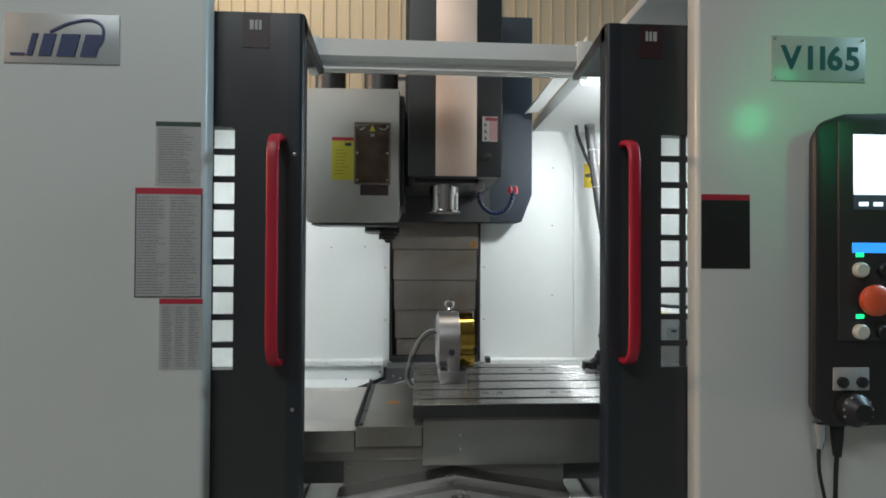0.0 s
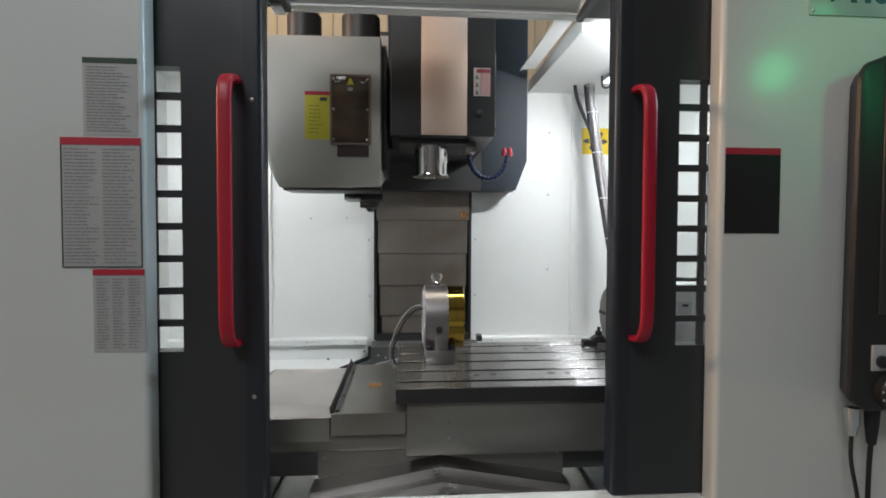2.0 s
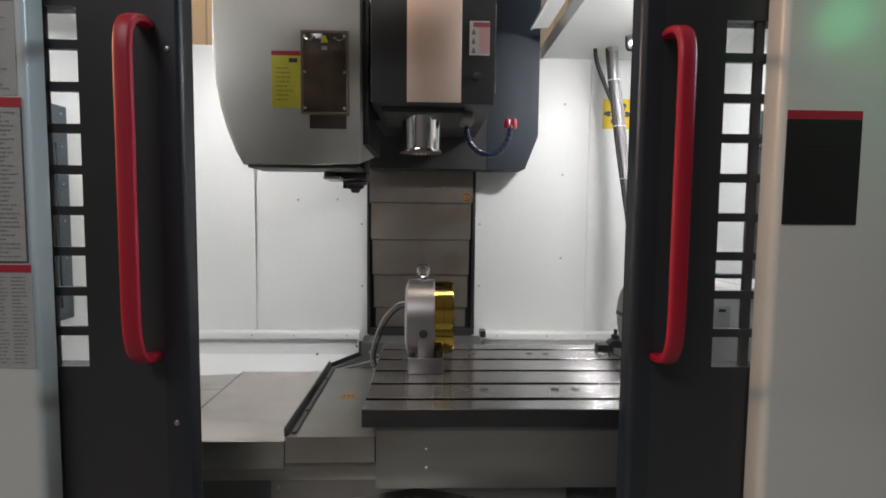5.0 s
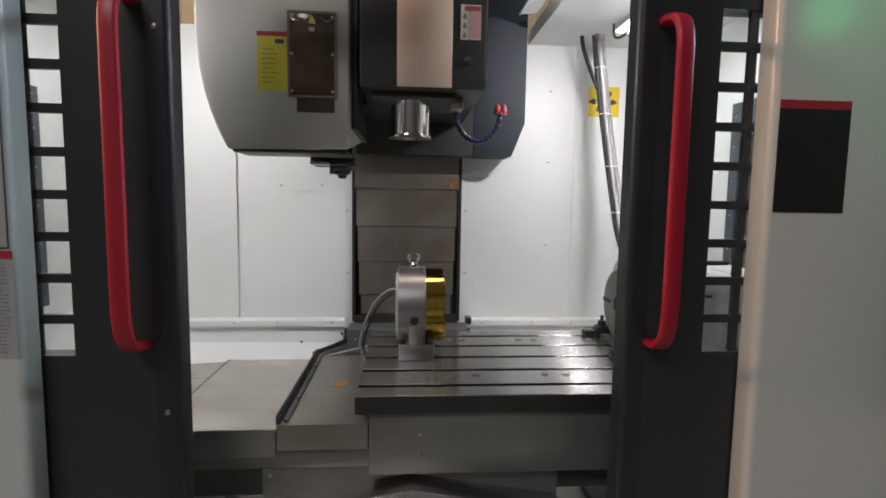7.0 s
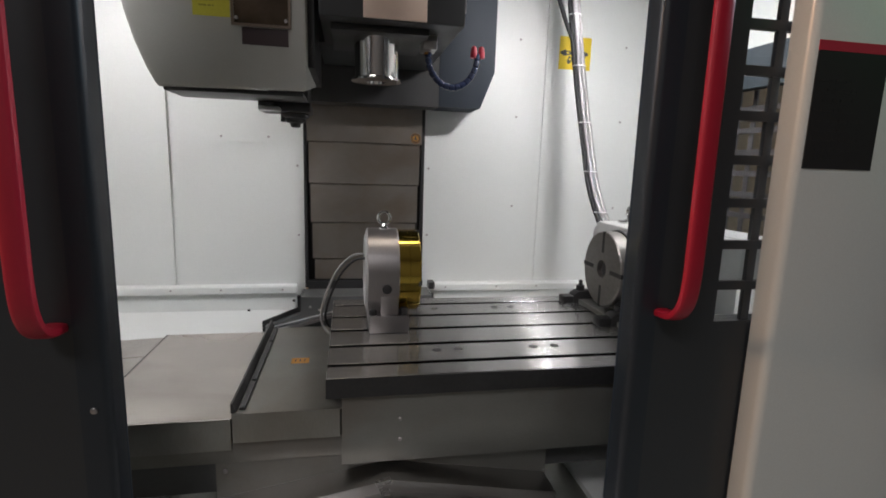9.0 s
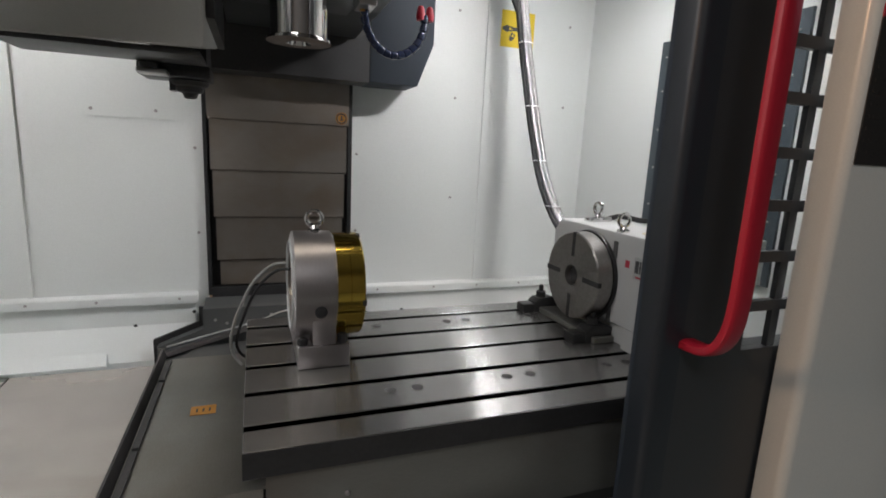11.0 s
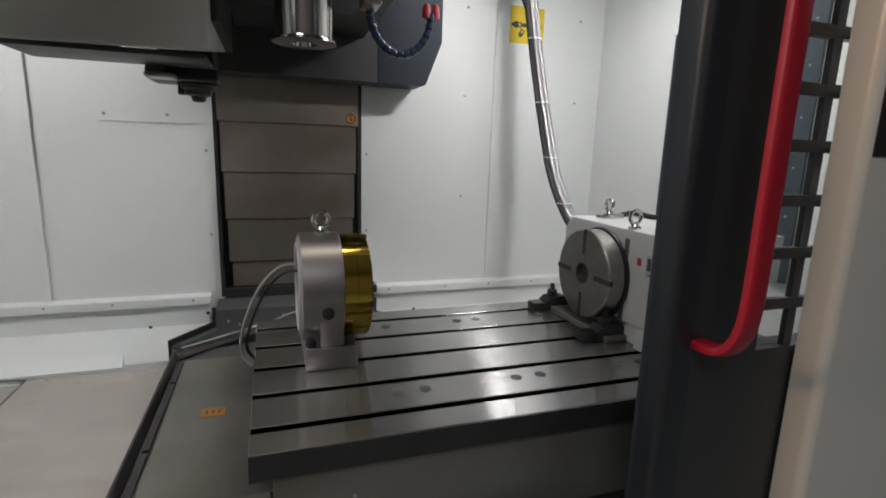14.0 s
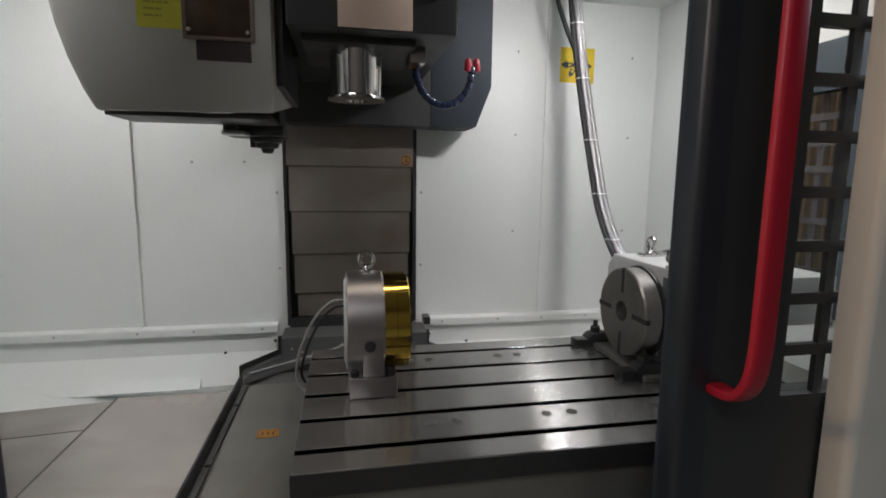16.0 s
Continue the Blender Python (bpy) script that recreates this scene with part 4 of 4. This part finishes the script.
# ---- work table with T-slots ----
t = thing("work_table", (0.58, 2.16, 0.868), "ground iron machine table with five T-slots", "work table")
SLOTS = [1.911, 2.034, 2.157, 2.281, 2.405]
edges = [TY0] + [v for y in SLOTS for v in (y - 0.009, y + 0.009)] + [TY1]
holes = [(TX0 + dx, y) for dx in (0.270, 0.326, 0.528, 0.586, 0.79, 0.846) for y in (1.984, 2.352)]
for j in range(6):
    part("table_land", bx(TX0, TX1, edges[2 * j], edges[2 * j + 1], TZ - 0.020, TZ, bevel=0.0012, seg=1), GROUND, t)
# near-black floors stand in for the shade down in the slots
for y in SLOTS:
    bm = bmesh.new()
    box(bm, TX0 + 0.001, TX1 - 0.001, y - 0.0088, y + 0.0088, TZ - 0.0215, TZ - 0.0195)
    part("slot_shade_floor", bm, RUBBER_SHADE, t)
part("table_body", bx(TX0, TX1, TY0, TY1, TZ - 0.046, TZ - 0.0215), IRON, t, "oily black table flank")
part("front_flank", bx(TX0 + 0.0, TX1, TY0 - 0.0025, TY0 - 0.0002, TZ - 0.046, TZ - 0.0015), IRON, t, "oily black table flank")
part("table_foot", bx(TX0 + 0.035, TX1 - 0.035, TY0 + 0.030, TY1 - 0.02, 0.8685, TZ - 0.046), SADDLE, t)
part("apron", bx(TX0 + 0.034, TX1 - 0.034, TY0 + 0.012, TY0 + 0.0205, 0.735, TZ - 0.0465, bevel=0.001), SADDLE, t, "grey stained apron plate")
screw_heads([(TX0 + 0.165, TY0 + 0.0115, z) for z in (0.84, 0.79)], "y", parent=t, radius=0.005)
for x, y in holes:
    part("bolt_hole", lathe(bmesh.new(), [(0, 0.0115), (0.0006, 0.0115), (0.0008, 0.008)], (x, y, TZ), "z", 16), IRON, t)
    part("hole_ring", torus(bmesh.new(), (x, y, TZ + 0.0002), 0.0118, 0.0009, "z", 18, 4), GROUND, t)


def eye_bolt(x, y, z, axis, R=0.017):
    e = thing("eye_bolt", (x, y, z), "chrome lifting eye bolt screwed into the housing", "eye bolt", "lifting eye bolts")
    part("collar", lathe(bmesh.new(), [(0, 0.016), (0.006, 0.016), (0.009, 0.010), (0.016, 0.007)], (x, y, z), "z", 20), CHROME, e)
    part("ring", torus(bmesh.new(), (x, y, z + 0.014 + R), R, 0.0048, axis), CHROME, e)
    return e


# ---- brake tailstock with gold faceplate ----
b = thing("tailstock", (0.18, 2.24, TZ), "aluminium rotary tailstock with a gold-plated faceplate", "tailstock")
CY, CZ, RR = 2.235, 1.107, 0.122
part("housing", lathe(bmesh.new(), [(0.120, 0.078), (0.120, 0.112), (0.124, RR), (0.206, RR), (0.209, RR - 0.003), (0.209, 0.07), (0.135, 0.070), (0.135, 0.078)], (0, CY, CZ), "x", 64, closed=False), SILV, b)
part("seal_ring", torus(bmesh.new(), (0.122, CY, CZ), 0.098, 0.006, "x", 48, 8), PAPERG, b, "pale rubber ring")
part("bore_liner", lathe(bmesh.new(), [(0.128, 0.055), (0.128, 0.072), (0.20, 0.072), (0.20, 0.055)], (0, CY, CZ), "x", 40, closed=False), BRASS, b, "gold inner sleeve")
part("bore_back", lathe(bmesh.new(), [(0.19, 0.070), (0.196, 0.070)], (0, CY, CZ), "x", 32), IRON, b)
fp = part("faceplate", lathe(bmesh.new(), [(0.2095, 0.112), (0.2095, 0.118), (0.236, 0.118), (0.2365, 0.1165), (0.238, 0.1165), (0.2385, 0.118), (0.266, 0.118), (0.269, 0.115), (0.270, 0.028), (0.216, 0.028), (0.2095, 0.040)], (0, CY, CZ), "x", 64, closed=False), BRASS, b, "gold-plated faceplate")
for j in range(4):
    bm = bx(0.262, 0.2706, 0.060, 0.1182, -0.007, 0.007)
    bm.transform(Matrix.Translation((0, CY, CZ)) @ Matrix.Rotation(radians(90 * j + 8), 4, "X"))
    part("face_slot", bm, IRON, fp)
for j in range(8):
    an = radians(45 * j + 30)
    part("face_hole", lathe(bmesh.new(), [(0.2695, 0.007), (0.2708, 0.007)], (0, CY + 0.075 * math.cos(an), CZ + 0.075 * math.sin(an)), "x", 12), IRON, fp)
ped = [(CY - 0.110, TZ + 0.050), (CY - 0.110, CZ - 0.030), (CY - 0.085, CZ), (CY + 0.085, CZ), (CY + 0.110, CZ - 0.030), (CY + 0.110, TZ + 0.050)]
part("pedestal", prism(bmesh.new(), ped, "x", 0.157, 0.207, bevel=0.003), SILV, b)
part("pedestal_foot", bx(0.128, 0.156, CY - 0.080, CY + 0.080, TZ + 0.050, TZ + 0.075, bevel=0.003), SILV, b)
part("base", bx(0.127, 0.236, CY - 0.115, CY + 0.115, TZ, TZ + 0.050, bevel=0.003), SILV, b)
for y in (CY - 0.098, CY + 0.098):
    part("clamp_bolt", lathe(bmesh.new(), [(0, 0.011), (0.012, 0.011), (0.014, 0.008)], (0.138, y, TZ + 0.05), "z", 6), IRON, b)
    part("clamp_bolt", lathe(bmesh.new(), [(0, 0.011), (0.018, 0.011), (0.020, 0.008)], (0.222, y, TZ + 0.05), "z", 6), IRON, b)
part("port_plug", lathe(bmesh.new(), [(0, 0.013), (-0.006, 0.013), (-0.008, 0.007)], (0.174, CY - 0.117, CZ - 0.030), "y", 16), IRON, b)
eye_bolt(0.172, CY, CZ + RR - 0.002, "y")
hz = thing("air_hose", (0.02, 2.33, TZ - 0.08), "milky clear air hose looping from the tailstock", "hose")
part("tube", tube(bmesh.new(), [(0.125, 2.33, 1.135), (0.085, 2.335, 1.130), (0.040, 2.345, 1.085), (0.008, 2.35, 1.02), (-0.012, 2.36, 0.95), (-0.010, 2.37, 0.90), (0.010, 2.36, 0.872)], 0.0042, 8), CLEARH, hz)
part("tube", tube(bmesh.new(), [(0.125, 2.30, 1.128), (0.090, 2.32, 1.118), (0.050, 2.335, 1.075), (0.020, 2.345, 1.01), (0.000, 2.36, 0.94), (0.004, 2.38, 0.90), (0.020, 2.40, 0.872)], 0.0035, 8), RUBBER_SHADE, hz)

al = thing("air_tube", (0.1, 2.9, 0.76), "thin pale air tube along the column foot", "hose")
part("tube", tube(bmesh.new(), [(-0.262, 3.040, 0.676), (-0.08, 3.036, 0.722), (0.06, 3.030, 0.760), (0.12, 2.98, 0.800), (0.16, 2.80, 0.870), (0.18, 2.60, 0.955), (0.165, 2.36, 1.010)], 0.0032, 8), PAPERG, al)

# ---- rotary table with motor box ----
r = thing("rotary_table", (1.0, 2.2, TZ), "grey painted rotary table with a slotted steel faceplate", "rotary table")
RY, RZ = 2.215, 1.107
fp = part("faceplate", lathe(bmesh.new(), [(0.852, 0.028), (0.852, 0.114), (0.855, 0.118), (0.896, 0.118), (0.899, 0.112), (0.905, 0.112), (0.905, 0.028)], (0, RY, RZ), "x", 64, closed=False), FACEP, r, "ground steel faceplate")
part("bore", lathe(bmesh.new(), [(0.868, 0.0285), (0.874, 0.0285)], (0, RY, RZ), "x", 32), IRON, fp)
for j in range(4):
    bm = bx(0.8514, 0.862, 0.052, 0.1185, -0.0065, 0.0065)
    bm.transform(Matrix.Translation((0, RY, RZ)) @ Matrix.Rotation(radians(90 * j), 4, "X"))
    part("face_slot", bm, IRON, fp)
part("housing", prism(bmesh.new(), [(1.968, TZ + 0.055), (1.968, 1.242), (2.370, 1.242), (2.400, 1.205), (2.400, TZ + 0.055)], "x", 0.9075, 1.062, bevel=0.008), CASTG, r)
part("joint_groove", bx(0.9055, 0.9085, 2.106, 2.121, TZ + 0.055, 1.218), GUARD, r, "dark vertical groove")
part("bearing_ring", lathe(bmesh.new(), [(0.899, 0.122), (0.907, 0.124)], (0, RY, RZ), "x", 48), IRON, r)
part("foot", bx(0.925, 1.045, 1.990, 2.41, TZ, TZ + 0.055, bevel=0.004), CASTG, r)
part("foot_web", bx(0.912, 0.925, 1.990, 2.060, TZ, TZ + 0.055), CASTG, r)
part("base_flange", bx(0.862, 0.924, 2.100, 2.425, TZ + 0.0005, TZ + 0.016, bevel=0.002), SADDLE, r, "stained grey flange")
part("motor_box", bx(1.063, 1.155, 1.995, 2.36, 1.020, 1.232, bevel=0.004), CASTG, r)
part("motor_cover", bx(1.156, 1.290, 2.000, 2.34, 1.115, 1.234, bevel=0.003), CASTG, r)
part("type_plate", bx(0.985, 1.035, 1.9665, 1.9685, 1.130, 1.195), SIGNP, r, "small silver type plate")
part("plate_print", bx(1.002, 1.022, 1.9650, 1.9666, 1.178, 1.186), INK, r)
em = part("maker_label", bx(0.9060, 0.9078, 1.982, 2.040, 1.138, 1.192), PAPERG, r, "pale maker's label")
for y0, y1, z0, z1, m in [(2.024, 2.036, 1.154, 1.184, INK), (2.016, 2.021, 1.154, 1.184, INK), (2.002, 2.012, 1.154, 1.184, INK), (1.987, 1.998, 1.154, 1.184, REDINK), (1.990, 2.032, 1.142, 1.146, REDINK)]:
    part("emblem_bar", bx(0.9052, 0.9062, y0, y1, z0, z1), m, em)
part("emblem_bar", bx(0.9062, 0.9078, 2.058, 2.072, 1.160, 1.178), REDINK, r)
part("yellow_tag", bx(0.955, 1.030, 1.990, 2.080, 1.2422, 1.2435), mat("faded_yellow_tag", (0.62, 0.50, 0.22), 0.5, vary=0.2, scale=20), r, "faded yellow tag")
for x, y, z in [(0.968, 1.9675, 0.972), (1.020, 1.9675, 0.985), (1.03, 1.9675, 0.966), (0.968, 1.9675, 1.02), (1.05, 1.9675, 1.03)]:
    part("cap_screw", lathe(bmesh.new(), [(0, 0.006), (-0.004, 0.006), (-0.005, 0.003)], (x, y, z), "y", 10), IRON, r)
for y in (2.135, 2.395):
    c = thing("clamp", (0.89, y, TZ), "oily black step clamp with stud and nut", "clamp", "table clamps")
    part("clamp_bar", prism(bmesh.new(), [(0.845, TZ), (0.845, TZ + 0.030), (0.86, TZ + 0.042), (0.90, TZ + 0.045), (0.925, TZ + 0.038), (0.925, TZ)], "y", y - 0.022, y + 0.022, bevel=0.002), IRON, c)
    part("nut", lathe(bmesh.new(), [(0, 0.016), (0.016, 0.016), (0.018, 0.012)], (0.876, y, TZ + 0.044), "z", 6), IRON, c)
    part("stud", lathe(bmesh.new(), [(0, 0.007), (0.034, 0.007), (0.036, 0.005)], (0.876, y, TZ + 0.044), "z", 10), IRON, c)
    part("step_block", bx(0.806, 0.846, y - 0.020, y + 0.020, TZ, TZ + 0.026, bevel=0.002), IRON, c)
eye_bolt(0.925, 2.115, 1.240, "y")
eye_bolt(0.985, 2.30, 1.248, "x")
hb = thing("pneumatic_fitting", (0.96, 2.3, 1.242), "chrome pneumatic fitting with a black hose", "fitting")
part("manifold", bx(0.950, 1.000, 2.285, 2.315, 1.240, 1.252, bevel=0.002), CHROME, hb)
part("manifold", bx(0.990, 1.030, 2.290, 2.315, 1.236, 1.256, bevel=0.003), CHROME, hb)
part("hose", tube(bmesh.new(), [(1.025, 2.30, 1.250), (1.07, 2.30, 1.256), (1.13, 2.29, 1.246), (1.20, 2.28, 1.242), (1.27, 2.28, 1.243)], 0.008, 8), RUBBER_SHADE, hb)

# ---- cable bundle, wall sticker ----
cb = thing("cable_bundle", (1.1, 3.1, 1.2), "braided steel and black cables hanging from the roof", "cable")
MAIN = [(1.075, 3.10, 2.33), (1.085, 3.10, 2.20), (1.105, 3.08, 2.00), (1.120, 3.02, 1.75), (1.128, 2.93, 1.50), (1.118, 2.82, 1.32), (1.105, 2.65, 1.17), (1.110, 2.48, 1.10), (1.120, 2.365, 1.12)]
for dx, dy, rr, m in ((0, 0, 0.015, HOSE), (0.024, 0.006, 0.009, HOSE), (-0.020, 0.004, 0.010, RUBBER_SHADE)):
    part("conduit", tube(bmesh.new(), [(x + dx, y + dy, z) for x, y, z in MAIN], rr, 10, 10), m, cb)
part("conduit", tube(bmesh.new(), [(1.00, 3.12, 2.33), (1.01, 3.12, 2.22), (1.05, 3.11, 2.10), (1.085, 3.085, 2.0)], 0.010, 10), RUBBER_SHADE, cb)
for j in range(1, 7):
    pnt = smooth_path(MAIN, 8)[j * 8 - 4]
    part("cable_tie", torus(bmesh.new(), (pnt.x, pnt.y, pnt.z), 0.028, 0.0025, "z", 18, 6), PAPERW, cb)
part("roof_gland", lathe(bmesh.new(), [(0, 0.03), (-0.03, 0.03), (-0.05, 0.02)], (1.08, 3.10, 2.30), "z", 18), SILV, cb)
hk = thing("lamp_cable", (1.13, 2.95, 2.262), "short black lamp cable looping under the roof", "cable")
part("cable", tube(bmesh.new(), [(1.085, 2.93, 2.262), (1.088, 2.93, 2.215), (1.100, 2.92, 2.198), (1.125, 2.90, 2.205), (1.135, 2.89, 2.242)], 0.006, 8), RUBBER_SHADE, hk)
st = thing("wall_sticker", (1.19, YW, 1.98), "square yellow warning sticker with black signs", "sticker")
part("backing", bx(1.108, 1.277, YW - 0.0015, YW, 1.905, 2.062), YELLOW, st)
def arrow_sign(x, z, dx, dz, length=0.050, half=0.017):
    """A stubby black arrow with a pale core, pointing along (dx, dz)."""
    pts = [(0, -0.011), (0.022, -0.011), (0.022, -half), (length, -0.005), (length, 0.005), (0.022, half), (0.022, 0.011), (0, 0.011)]
    out = [(x + dx * a - dz * b, z + dz * a + dx * b) for a, b in pts]
    ob = part("arrow_sign", prism(bmesh.new(), out, "y", YW - 0.0025, YW - 0.0014), INK, st, "black arrow sign")
    core = [(x + dx * a - dz * b, z + dz * a + dx * b) for a, b in ((0.006, -0.005), (0.016, -0.005), (0.016, 0.005), (0.006, 0.005))]
    part("core", prism(bmesh.new(), core, "y", YW - 0.0032, YW - 0.0024), YELLOW, ob)


arrow_sign(1.164, 1.984, -1, 0)
arrow_sign(1.212, 1.982, 1, 0)
arrow_sign(1.214, 2.004, 0.35, 0.94, 0.036, 0.013)
arrow_sign(1.172, 1.965, -0.45, -0.89, 0.036, 0.013)
part("cross_bar", bx(1.165, 1.211, YW - 0.0025, YW - 0.0014, 1.976, 1.992), INK, st)
